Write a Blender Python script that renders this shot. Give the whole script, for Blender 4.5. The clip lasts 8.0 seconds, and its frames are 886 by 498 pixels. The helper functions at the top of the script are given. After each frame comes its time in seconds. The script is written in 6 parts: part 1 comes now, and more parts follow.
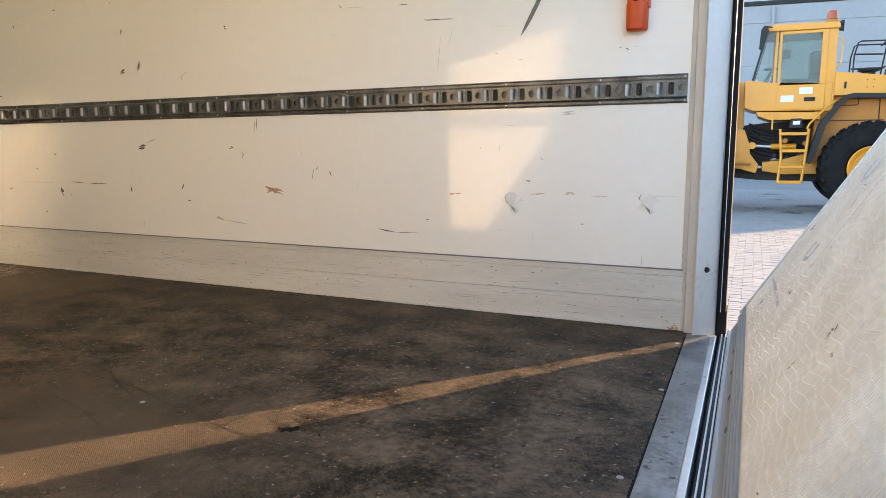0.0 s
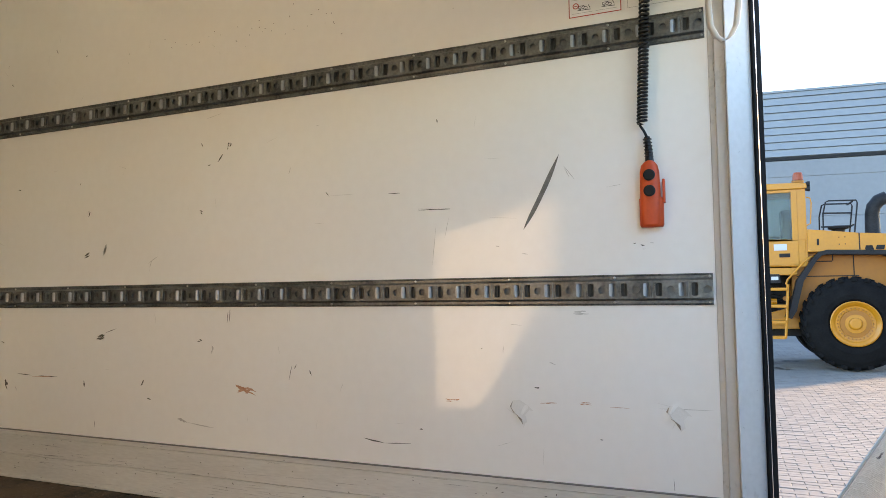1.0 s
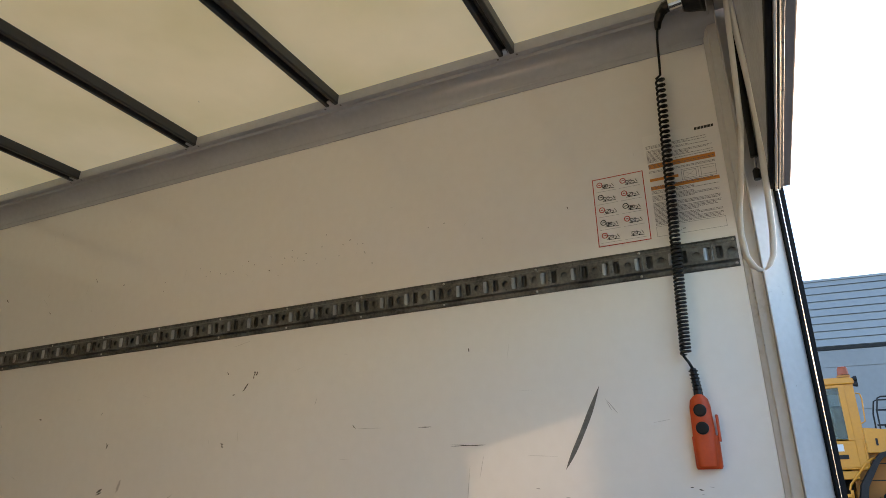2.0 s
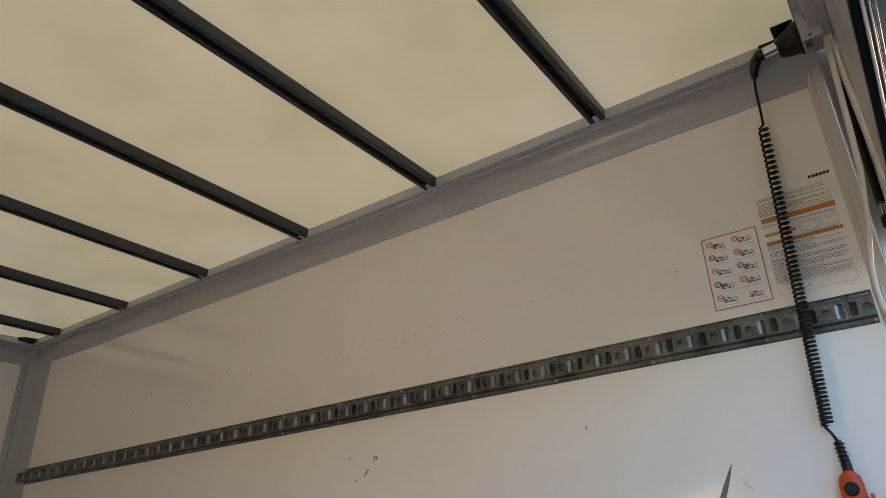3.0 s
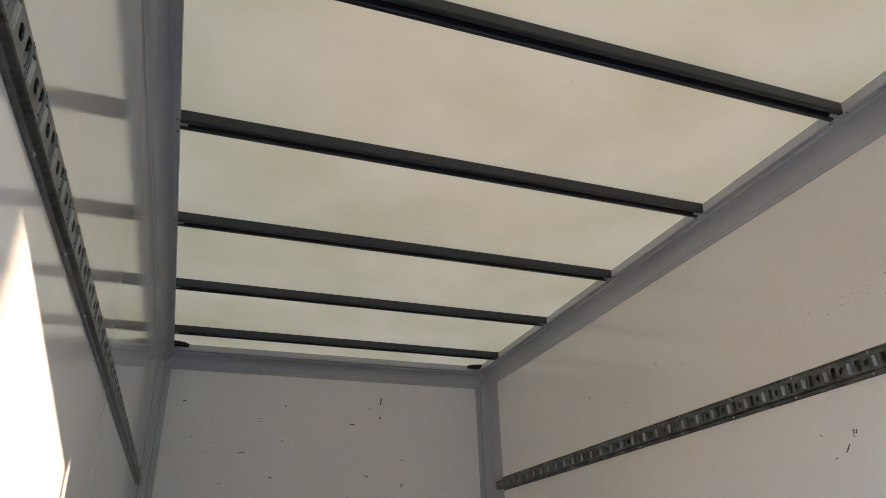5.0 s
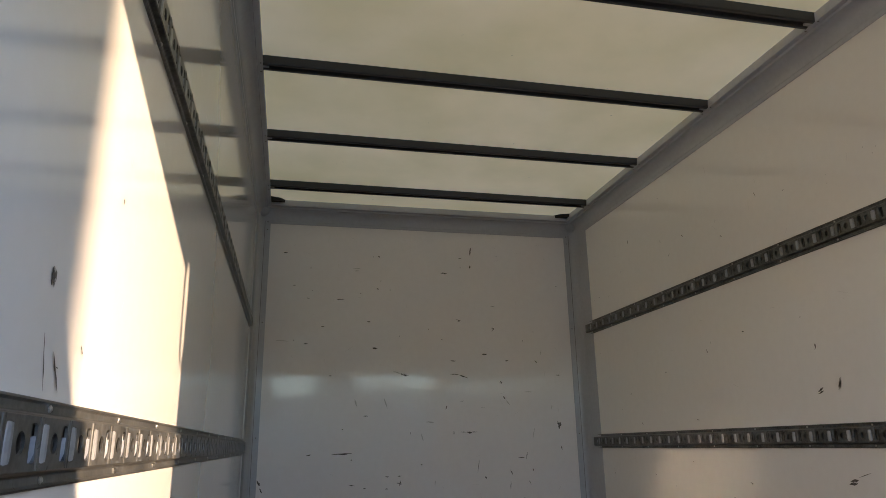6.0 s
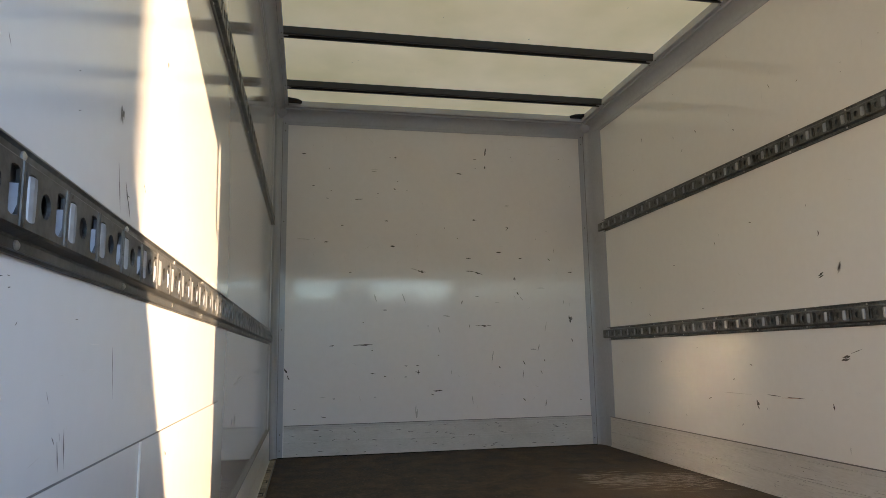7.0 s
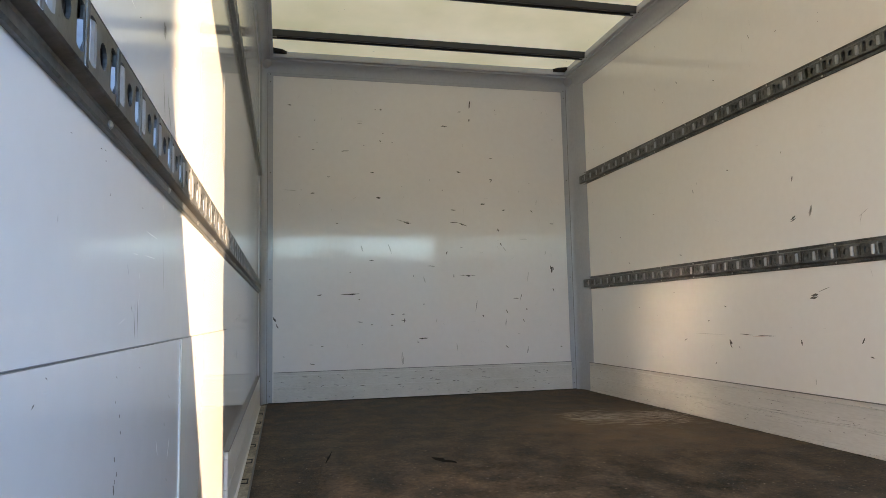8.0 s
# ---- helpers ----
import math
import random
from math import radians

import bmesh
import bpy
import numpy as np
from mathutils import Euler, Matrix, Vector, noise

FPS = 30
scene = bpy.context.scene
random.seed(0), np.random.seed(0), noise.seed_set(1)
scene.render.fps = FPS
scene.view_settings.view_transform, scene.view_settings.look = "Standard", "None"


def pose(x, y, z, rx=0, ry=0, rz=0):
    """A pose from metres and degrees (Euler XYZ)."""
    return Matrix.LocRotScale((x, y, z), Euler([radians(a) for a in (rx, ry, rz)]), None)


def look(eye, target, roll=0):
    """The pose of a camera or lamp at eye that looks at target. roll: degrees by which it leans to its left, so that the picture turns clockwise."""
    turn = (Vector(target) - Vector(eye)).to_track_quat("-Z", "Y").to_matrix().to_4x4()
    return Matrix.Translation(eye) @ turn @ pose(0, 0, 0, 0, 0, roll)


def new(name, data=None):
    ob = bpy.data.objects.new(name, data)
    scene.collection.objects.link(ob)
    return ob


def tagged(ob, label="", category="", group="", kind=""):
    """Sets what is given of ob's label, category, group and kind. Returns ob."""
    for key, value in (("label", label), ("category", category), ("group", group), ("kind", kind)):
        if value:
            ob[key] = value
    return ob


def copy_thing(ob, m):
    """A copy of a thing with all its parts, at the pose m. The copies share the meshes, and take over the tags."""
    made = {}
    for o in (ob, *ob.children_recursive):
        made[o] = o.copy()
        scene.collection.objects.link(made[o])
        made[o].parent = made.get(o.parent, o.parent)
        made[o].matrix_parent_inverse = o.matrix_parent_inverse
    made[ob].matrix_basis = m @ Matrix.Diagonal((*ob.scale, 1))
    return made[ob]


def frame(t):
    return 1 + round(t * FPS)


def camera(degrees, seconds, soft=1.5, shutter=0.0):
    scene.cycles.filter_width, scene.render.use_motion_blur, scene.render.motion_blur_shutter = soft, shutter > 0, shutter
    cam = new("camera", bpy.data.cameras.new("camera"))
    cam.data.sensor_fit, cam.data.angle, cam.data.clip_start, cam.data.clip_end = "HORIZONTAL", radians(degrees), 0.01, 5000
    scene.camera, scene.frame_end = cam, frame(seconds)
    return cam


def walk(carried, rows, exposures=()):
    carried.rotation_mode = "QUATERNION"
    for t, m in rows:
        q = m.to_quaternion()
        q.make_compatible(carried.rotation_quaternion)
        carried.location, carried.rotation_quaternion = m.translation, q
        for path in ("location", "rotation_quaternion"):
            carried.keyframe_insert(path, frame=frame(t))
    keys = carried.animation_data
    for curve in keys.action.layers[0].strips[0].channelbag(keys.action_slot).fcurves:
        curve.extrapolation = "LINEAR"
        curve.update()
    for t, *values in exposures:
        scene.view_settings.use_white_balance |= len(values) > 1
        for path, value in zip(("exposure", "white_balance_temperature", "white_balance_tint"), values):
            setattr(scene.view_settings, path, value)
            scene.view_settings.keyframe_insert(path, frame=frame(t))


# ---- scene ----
cam = camera(66.26, 8.0, soft=0.6)
PATH = [
    (0, (-0.025, -0.126, 0.663), (1.775, 0.690, 0.360), -0.41),
    (0.5, (0.071, -0.026, 0.767), (1.903, 0.748, 0.549), -0.49),
    (1, (0.234, 0.057, 0.848), (2.079, 0.820, 0.975), -0.62),
    (1.5, (0.280, 0.105, 0.927), (2.082, 0.864, 1.349), -0.90),
    (1.7, (0.284, 0.102, 0.953), (2.050, 0.855, 1.510), -0.86),
    (2.8, (0.311, 0.048, 1.057), (1.862, 1.001, 1.886), -1.90),
    (3, (0.294, 0.040, 1.058), (1.778, 1.078, 1.906), -2.00),
    (3.5, (0.280, 0.040, 1.072), (1.567, 1.290, 1.956), -2.20),
    (4, (0.253, 0.064, 1.086), (1.314, 1.499, 1.988), -2.25),
    (4.5, (0.194, 0.079, 1.062), (1.032, 1.646, 1.979), -2.25),
    (4.7, (0.209, 0.095, 1.055), (0.957, 1.704, 1.977), -2.08),
    (5.8, (0.240, 0.184, 0.864), (0.687, 2.028, 1.498), -1.33),
    (6, (0.237, 0.193, 0.840), (0.663, 2.067, 1.392), -1.00),
    (6.5, (0.236, 0.182, 0.774), (0.623, 2.103, 1.177), -0.77),
    (7, (0.211, 0.101, 0.710), (0.601, 2.038, 1.015), -0.92),
    (7.5, (0.159, 0.035, 0.659), (0.564, 1.976, 0.925), -1.07),
    (8, (0.131, 0.028, 0.615), (0.588, 1.966, 0.808), -1.20),
]
EXPOSURES = [(0.0, 3.95, 8600, 19), (0.5, 3.85, 8500, 19), (1.0, 3.60, 8200, 18), (1.5, 3.35, 7950, 18), (1.7, 3.20, 7950, 18), (2.8, 2.95, 7600, 20), (3.0, 3.13, 7250, 20),
             (3.5, 3.46, 6750, 20), (4.0, 3.54, 6400, 20), (4.5, 3.58, 6250, 21), (4.7, 3.54, 6250, 21), (6.0, 2.85, 6850, 20), (6.5, 2.83, 7100, 21), (7.0, 3.28, 7050, 18), (8.0, 3.80, 6900, 17)]
walk(cam, [(t, look(eye, target, roll)) for t, eye, target, roll in PATH], EXPOSURES)

# ---- world, sun ----
SUN_TRAVEL = Vector((-1.0, 0.857, -0.222)).normalized()
to_sun = -SUN_TRAVEL
sun_elev = math.asin(to_sun.z)
world = bpy.data.worlds.new("world")
scene.world = world
world.use_nodes = True
wn = world.node_tree.nodes
sky = wn.new("ShaderNodeTexSky")
sky.sky_type = "NISHITA"
sky.sun_disc = False
sky.sun_elevation = sun_elev
sky.sun_rotation = math.atan2(to_sun.x, to_sun.y)
sky.dust_density = 0.3
sky.ozone_density = 2.0
wn["Background"].inputs["Strength"].default_value = 0.125
tint = wn.new("ShaderNodeMix")
tint.data_type, tint.blend_type = "RGBA", "MULTIPLY"
tint.inputs[0].default_value = 1.0
tint.inputs[7].default_value = (0.81, 0.96, 1.14, 1)
world.node_tree.links.new(sky.outputs[0], tint.inputs[6])
world.node_tree.links.new(tint.outputs[2], wn["Background"].inputs[0])

sun = new("sun", bpy.data.lights.new("sun", "SUN"))
sun.data.energy = 1.95
sun.data.angle = radians(0.45)
sun.data.color = (1.0, 0.76, 0.50)
sun.rotation_mode = "QUATERNION"
sun.rotation_quaternion = SUN_TRAVEL.to_track_quat("-Z", "Y")

scene.cycles.max_bounces = 16
scene.cycles.diffuse_bounces = 12
scene.cycles.blur_glossy = 0.0
scene.cycles.caustics_reflective = True
scene.cycles.sample_clamp_indirect = 0.0

# ---- sizes ----
XL, XR, LEN = -0.04, 2.48, 5.188
FZ = 0.0                     # floor of the box
GZ = -0.765                      # yard
RZ = 2.613                       # roof sheet


# ---- materials ----
def principled(name, color, rough=0.5, metal=0.0, coat=0.0, spec=0.5):
    m = bpy.data.materials.new(name)
    m.use_nodes = True
    p = m.node_tree.nodes["Principled BSDF"]
    p.inputs["Base Color"].default_value = (*color, 1)
    p.inputs["Roughness"].default_value = rough
    p.inputs["Metallic"].default_value = metal
    p.inputs["Coat Weight"].default_value = coat
    p.inputs["Coat Roughness"].default_value = 0.08
    p.inputs["Specular IOR Level"].default_value = spec
    return m


def surface(name, dark, light, rough=(0.4, 0.6), metal=0.0, scale=3.0, fine=60.0, bump=0.0, coat=0.0,
            stretch=(1, 1, 1), spec=0.5, island=False, lo=0.3, hi=0.7, bump_scale=None, specks=None, fw=0.4, detail=4, grit=0.5):
    """Two scales of noise between two colours, with roughness and relief that follow them."""
    m = principled(name, light, rough[0], metal, coat, spec)
    t = m.node_tree
    n, lk = t.nodes, t.links
    p = n["Principled BSDF"]
    co = n.new("ShaderNodeTexCoord")
    mp = n.new("ShaderNodeMapping")
    mp.inputs["Scale"].default_value = stretch
    lk.new(co.outputs["Object"], mp.inputs["Vector"])
    big = n.new("ShaderNodeTexNoise")
    big.inputs["Scale"].default_value = scale
    big.inputs["Detail"].default_value = 6
    small = n.new("ShaderNodeTexNoise")
    small.inputs["Scale"].default_value = fine
    small.inputs["Detail"].default_value = detail
    small.inputs["Roughness"].default_value = grit
    lk.new(mp.outputs[0], big.inputs["Vector"])
    lk.new(mp.outputs[0], small.inputs["Vector"])
    mix = n.new("ShaderNodeMath")
    mix.operation = "MULTIPLY_ADD"
    mix.inputs[1].default_value = fw
    lk.new(small.outputs["Fac"], mix.inputs[0])
    half = n.new("ShaderNodeMath")
    half.operation = "MULTIPLY"
    half.inputs[1].default_value = 1.0 - fw
    lk.new(big.outputs["Fac"], half.inputs[0])
    lk.new(half.outputs[0], mix.inputs[2])
    ramp = n.new("ShaderNodeMapRange")
    ramp.inputs["From Min"].default_value = lo
    ramp.inputs["From Max"].default_value = hi
    lk.new(mix.outputs[0], ramp.inputs["Value"])
    fac = ramp.outputs[0]
    if island:
        info = n.new("ShaderNodeObjectInfo")
        geo = n.new("ShaderNodeNewGeometry")
        add = n.new("ShaderNodeMath")
        lk.new(info.outputs["Random"], add.inputs[0])
        lk.new(geo.outputs["Random Per Island"], add.inputs[1])
        fr = n.new("ShaderNodeMath")
        fr.operation = "FRACT"
        lk.new(add.outputs[0], fr.inputs[0])
        av = n.new("ShaderNodeMath")
        av.operation = "MULTIPLY_ADD"
        av.inputs[1].default_value = 0.45
        lk.new(fr.outputs[0], av.inputs[0])
        sc = n.new("ShaderNodeMath")
        sc.operation = "MULTIPLY"
        sc.inputs[1].default_value = 0.55
        lk.new(fac, sc.inputs[0])
        lk.new(sc.outputs[0], av.inputs[2])
        fac = av.outputs[0]
    cm = n.new("ShaderNodeMix")
    cm.data_type = "RGBA"
    cm.inputs[6].default_value = (*dark, 1)
    cm.inputs[7].default_value = (*light, 1)
    lk.new(fac, cm.inputs[0])
    col = cm.outputs[2]
    if specks:
        vo = n.new("ShaderNodeTexNoise")
        vo.inputs["Scale"].default_value = specks[1]
        vo.inputs["Detail"].default_value = 3
        lk.new(mp.outputs[0], vo.inputs["Vector"])
        th = n.new("ShaderNodeMapRange")
        th.inputs["From Min"].default_value = specks[2]
        th.inputs["From Max"].default_value = specks[2] + 0.05
        lk.new(vo.outputs["Fac"], th.inputs["Value"])
        c2 = n.new("ShaderNodeMix")
        c2.data_type = "RGBA"
        lk.new(th.outputs[0], c2.inputs[0])
        lk.new(col, c2.inputs[6])
        c2.inputs[7].default_value = (*specks[0], 1)
        col = c2.outputs[2]
    lk.new(col, p.inputs["Base Color"])
    rr = n.new("ShaderNodeMapRange")
    rr.inputs["To Min"].default_value, rr.inputs["To Max"].default_value = rough
    lk.new(fac, rr.inputs["Value"])
    lk.new(rr.outputs[0], p.inputs["Roughness"])
    if bump:
        b = n.new("ShaderNodeBump")
        b.inputs["Strength"].default_value = bump
        b.inputs["Distance"].default_value = 0.004
        src = small
        if bump_scale:
            src = n.new("ShaderNodeTexNoise")
            src.inputs["Scale"].default_value = bump_scale
            lk.new(mp.outputs[0], src.inputs["Vector"])
        lk.new(src.outputs["Fac"], b.inputs["Height"])
        lk.new(b.outputs[0], p.inputs["Normal"])
    return m


M_WALL = surface("white_gelcoat", (0.85, 0.832, 0.795), (0.90, 0.885, 0.852), (0.035, 0.065), scale=1.2, fine=25, bump=0.012,
                 bump_scale=3.0, spec=0.38)
# a broad second sheen over the sharp one, as on rolled gelcoat
M_WALL.node_tree.nodes["Principled BSDF"].inputs["Coat Weight"].default_value = 0.4
M_WALL.node_tree.nodes["Principled BSDF"].inputs["Coat Roughness"].default_value = 0.16
# gelcoat copy tinted pinker, standing in for the bulkhead's warmer light
M_WALL_NORTH = surface("white_gelcoat_warmed", (0.84, 0.812, 0.795), (0.89, 0.865, 0.85), (0.05, 0.08), scale=1.2, fine=25, bump=0.012,
                       bump_scale=3.0, spec=0.36)
M_WALL_NORTH.node_tree.nodes["Principled BSDF"].inputs["Coat Weight"].default_value = 0.3
M_WALL_NORTH.node_tree.nodes["Principled BSDF"].inputs["Coat Roughness"].default_value = 0.16
# rougher copy of the gelcoat, so the sun's reflection shows on the east wall
M_WALL_WEST = surface("white_gelcoat_rough", (0.85, 0.838, 0.815), (0.90, 0.89, 0.87), (0.09, 0.11), scale=1.2, fine=25, bump=0.012,
                      bump_scale=3.0, spec=0.5)
M_WALL_WEST.node_tree.nodes["Principled BSDF"].inputs["Coat Weight"].default_value = 0.75
M_WALL_WEST.node_tree.nodes["Principled BSDF"].inputs["Coat Roughness"].default_value = 0.11
M_KICK = surface("white_painted_aluminium", (0.56, 0.54, 0.50), (0.74, 0.73, 0.69), (0.28, 0.42), scale=2.5, fine=45,
                 stretch=(1, 0.5, 3), specks=((0.30, 0.28, 0.25), 55, 0.70))
M_FLOOR = surface("phenolic_plywood", (0.009, 0.007, 0.0055), (0.155, 0.115, 0.083), (0.48, 0.72), scale=7.0, fine=42, detail=12, grit=0.86,
                  bump=0.30, bump_scale=110, lo=0.44, hi=0.60, specks=((0.24, 0.20, 0.16), 70, 0.655), fw=0.66, stretch=(1.0, 0.8, 1.0), spec=0.09)


def weave(m, period, depth):
    """Pressed wire-mesh relief of an anti-slip floor, under the relief that the surface has."""
    n, lk = m.node_tree.nodes, m.node_tree.links
    old = [k for k in n if k.bl_idname == "ShaderNodeBump"][0]
    co = n.new("ShaderNodeTexCoord")
    waves = []
    for turn in (45.0, -45.0):
        mp = n.new("ShaderNodeMapping")
        mp.inputs["Rotation"].default_value = (0, 0, radians(turn))
        lk.new(co.outputs["Object"], mp.inputs["Vector"])
        w = n.new("ShaderNodeTexWave")
        w.inputs["Scale"].default_value = 0.314 / period
        lk.new(mp.outputs[0], w.inputs["Vector"])
        waves.append(w)
    top = n.new("ShaderNodeMath")
    top.operation = "MAXIMUM"
    lk.new(waves[0].outputs["Fac"], top.inputs[0])
    lk.new(waves[1].outputs["Fac"], top.inputs[1])
    b = n.new("ShaderNodeBump")
    b.inputs["Strength"].default_value = 0.5
    b.inputs["Distance"].default_value = depth
    lk.new(top.outputs[0], b.inputs["Height"])
    lk.new(b.outputs[0], old.inputs["Normal"])


def glow_wear_area(m, centre, radius, color, seed):
    """Mixes a broad area of painted glow or scuffing, with ragged edges, into a surface."""
    n, lk = m.node_tree.nodes, m.node_tree.links
    p = n["Principled BSDF"]
    base = p.inputs["Base Color"].links[0].from_socket
    co = n.new("ShaderNodeTexCoord")
    mp = n.new("ShaderNodeMapping")
    mp.inputs["Location"].default_value = [-c / r for c, r in zip(centre, radius)]
    mp.inputs["Scale"].default_value = [1 / r for r in radius]
    lk.new(co.outputs["Object"], mp.inputs["Vector"])
    ln = n.new("ShaderNodeVectorMath")
    ln.operation = "LENGTH"
    lk.new(mp.outputs[0], ln.inputs[0])
    no = n.new("ShaderNodeTexNoise")
    no.inputs["Scale"].default_value = 5.0
    no.inputs["Detail"].default_value = 9
    no.inputs["Roughness"].default_value = 0.72
    off = n.new("ShaderNodeMapping")
    off.inputs["Location"].default_value = (seed, seed, seed)
    lk.new(co.outputs["Object"], off.inputs["Vector"])
    lk.new(off.outputs[0], no.inputs["Vector"])
    ad = n.new("ShaderNodeMath")
    ad.operation = "MULTIPLY_ADD"
    ad.inputs[1].default_value = 2.4
    lk.new(no.outputs["Fac"], ad.inputs[0])
    lk.new(ln.outputs["Value"], ad.inputs[2])
    mr = n.new("ShaderNodeMapRange")
    mr.inputs["From Min"].default_value, mr.inputs["From Max"].default_value = 2.25, 1.25
    lk.new(ad.outputs[0], mr.inputs["Value"])
    mx = n.new("ShaderNodeMix")
    mx.data_type = "RGBA"
    mx.inputs[7].default_value = (*color, 1)
    lk.new(mr.outputs[0], mx.inputs[0])
    lk.new(base, mx.inputs[6])
    lk.new(mx.outputs[2], p.inputs["Base Color"])


weave(M_FLOOR, 0.0042, 0.0008)
# warm patch paints the mirrored sun's glow on the floor
glow_wear_area(M_FLOOR, (2.0, 3.45, 0.0), (0.75, 0.95, 1.0), (0.155, 0.104, 0.068), 3.0)
glow_wear_area(M_FLOOR, (1.0, 1.3, 0.0), (0.5, 0.7, 1.0), (0.075, 0.058, 0.044), 8.0)
M_FRAME = surface("grey_coated_profile", (0.405, 0.420, 0.455), (0.490, 0.505, 0.540), (0.16, 0.24), scale=2, fine=40)
M_FLAP = surface("dark_grey_panel", (0.10, 0.105, 0.115), (0.15, 0.155, 0.165), (0.35, 0.5), scale=3, fine=40)
M_POST = surface("white_coated_post", (0.52, 0.515, 0.495), (0.62, 0.615, 0.595), (0.25, 0.4), scale=3, fine=60,
                 specks=((0.35, 0.33, 0.30), 70, 0.73))
M_BOW = surface("dark_roof_bow", (0.022, 0.024, 0.029), (0.031, 0.033, 0.039), (0.30, 0.38), scale=4, fine=50)
M_GALV = surface("galvanised_steel", (0.12, 0.125, 0.128), (0.27, 0.275, 0.275), (0.34, 0.52), metal=0.6, scale=9, fine=70, bump=0.15, specks=((0.06, 0.06, 0.062), 40, 0.63), lo=0.40, hi=0.60)
M_RAIL = surface("galvanised_rail", (0.085, 0.090, 0.090), (0.215, 0.220, 0.215), (0.32, 0.48), metal=0.72, scale=11, fine=90, bump=0.10, lo=0.38, hi=0.62,
                 specks=((0.085, 0.082, 0.075), 75, 0.69))
M_ALU = surface("worn_aluminium", (0.48, 0.47, 0.45), (0.68, 0.67, 0.64), (0.3, 0.45), metal=0.8, scale=5, fine=60,
                specks=((0.13, 0.12, 0.11), 16, 0.70))
M_DECK = surface("anti_slip_aluminium", (0.68, 0.64, 0.56), (0.88, 0.84, 0.76), (0.35, 0.52), metal=0.15, scale=5, fine=60,
                 bump=0.2, specks=((0.16, 0.145, 0.125), 15, 0.70), lo=0.38, hi=0.62)
M_WORN = surface("worn_grey_metal", (0.24, 0.24, 0.24), (0.36, 0.36, 0.355), (0.35, 0.5), metal=0.4, scale=9, fine=60)
# near-black zinc that paints the shade inside the rail slots
M_SLOT_SHADE = surface("slot_shade_zinc", (0.03, 0.03, 0.028), (0.075, 0.073, 0.068), (0.5, 0.7), metal=0.3, scale=9, fine=60)
# grey zinc that paints the inner shade seen through the rail holes
M_HOLE_SHADE = surface("hole_shade_zinc", (0.13, 0.13, 0.128), (0.22, 0.22, 0.215), (0.45, 0.6), metal=0.4, scale=9, fine=60)
M_BLACK = principled("black_rubber", (0.008, 0.008, 0.0085), 0.42, spec=0.3)
M_GAP = principled("dull_black_rubber", (0.008, 0.008, 0.0085), 0.85, spec=0.12)
# paler copy of the rail zinc, for the sky light on the tabs
M_TAB_LIT = surface("lit_tab_zinc", (0.25, 0.265, 0.285), (0.43, 0.45, 0.475), (0.30, 0.45), metal=0.45, scale=12, fine=80)
M_TRIM = principled("pale_metal_rib", (0.52, 0.51, 0.49), 0.35, 0.3)
M_CABLE = principled("black_cable", (0.007, 0.007, 0.0075), 0.33, spec=0.35)
M_CHROME = principled("bright_trim", (0.75, 0.75, 0.74), 0.18, 1.0)
M_STEEL = principled("zinc_screw", (0.55, 0.55, 0.54), 0.3, 1.0)
M_ORANGE = surface("orange_plastic", (0.56, 0.055, 0.007), (0.70, 0.080, 0.011), (0.38, 0.5), scale=8, fine=120)
M_STRAP = surface("white_webbing", (0.80, 0.80, 0.80), (0.90, 0.90, 0.89), (0.6, 0.8), scale=20, fine=300, bump=0.3)
M_SCUFF = surface("dark_scuff", (0.035, 0.031, 0.028), (0.15, 0.138, 0.122), (0.6, 0.8), scale=20, fine=120)
M_SCAR = surface("torn_gelcoat", (0.10, 0.095, 0.085), (0.22, 0.21, 0.19), (0.6, 0.8), scale=14, fine=160, bump=0.4)
M_HAIR = surface("faint_scratch", (0.40, 0.38, 0.35), (0.62, 0.60, 0.57), (0.4, 0.6), scale=20, fine=120)
M_RUST = surface("rusty_scrape", (0.38, 0.16, 0.08), (0.58, 0.36, 0.25), (0.6, 0.8), scale=30, fine=160)
# brown of the torn cracks together with their painted shade
M_CRACK_SHADE = surface("torn_crack_shade", (0.20, 0.165, 0.13), (0.40, 0.35, 0.29), (0.6, 0.8), scale=30, fine=160)
M_PALE = surface("pale_dent", (0.70, 0.68, 0.64), (0.80, 0.78, 0.74), (0.4, 0.6), scale=20, fine=150, bump=0.4)
M_PAPER = surface("sticker_film", (0.82, 0.805, 0.77), (0.88, 0.865, 0.83), (0.3, 0.4), scale=3, fine=30)
M_INK = principled("black_ink", (0.03, 0.03, 0.03), 0.5)
M_GREYINK = principled("grey_ink", (0.33, 0.32, 0.31), 0.5)
M_PRINT = principled("dark_grey_ink", (0.15, 0.145, 0.14), 0.5)
M_RED = principled("red_ink", (0.50, 0.05, 0.035), 0.5)
M_AMBERINK = principled("orange_ink", (0.72, 0.27, 0.05), 0.5)
M_YELLOW = surface("loader_yellow", (0.40, 0.145, 0.002), (0.50, 0.186, 0.003), (0.3, 0.45), scale=2, fine=20)
# deeper, rougher copy of the loader yellow
M_OCHRE = surface("loader_yellow_deep", (0.26, 0.086, 0.003), (0.34, 0.116, 0.005), (0.5, 0.65), scale=3, fine=20)
M_TYRE = surface("tyre_rubber", (0.005, 0.005, 0.0055), (0.013, 0.013, 0.013), (0.75, 0.95), scale=5, fine=30, bump=0.3, spec=0.06)
M_IRON = surface("dark_iron", (0.010, 0.010, 0.011), (0.028, 0.028, 0.03), (0.45, 0.65), scale=5, fine=40, spec=0.12)
M_BEACON = principled("amber_lens", (0.26, 0.045, 0.012), 0.25, spec=0.3)
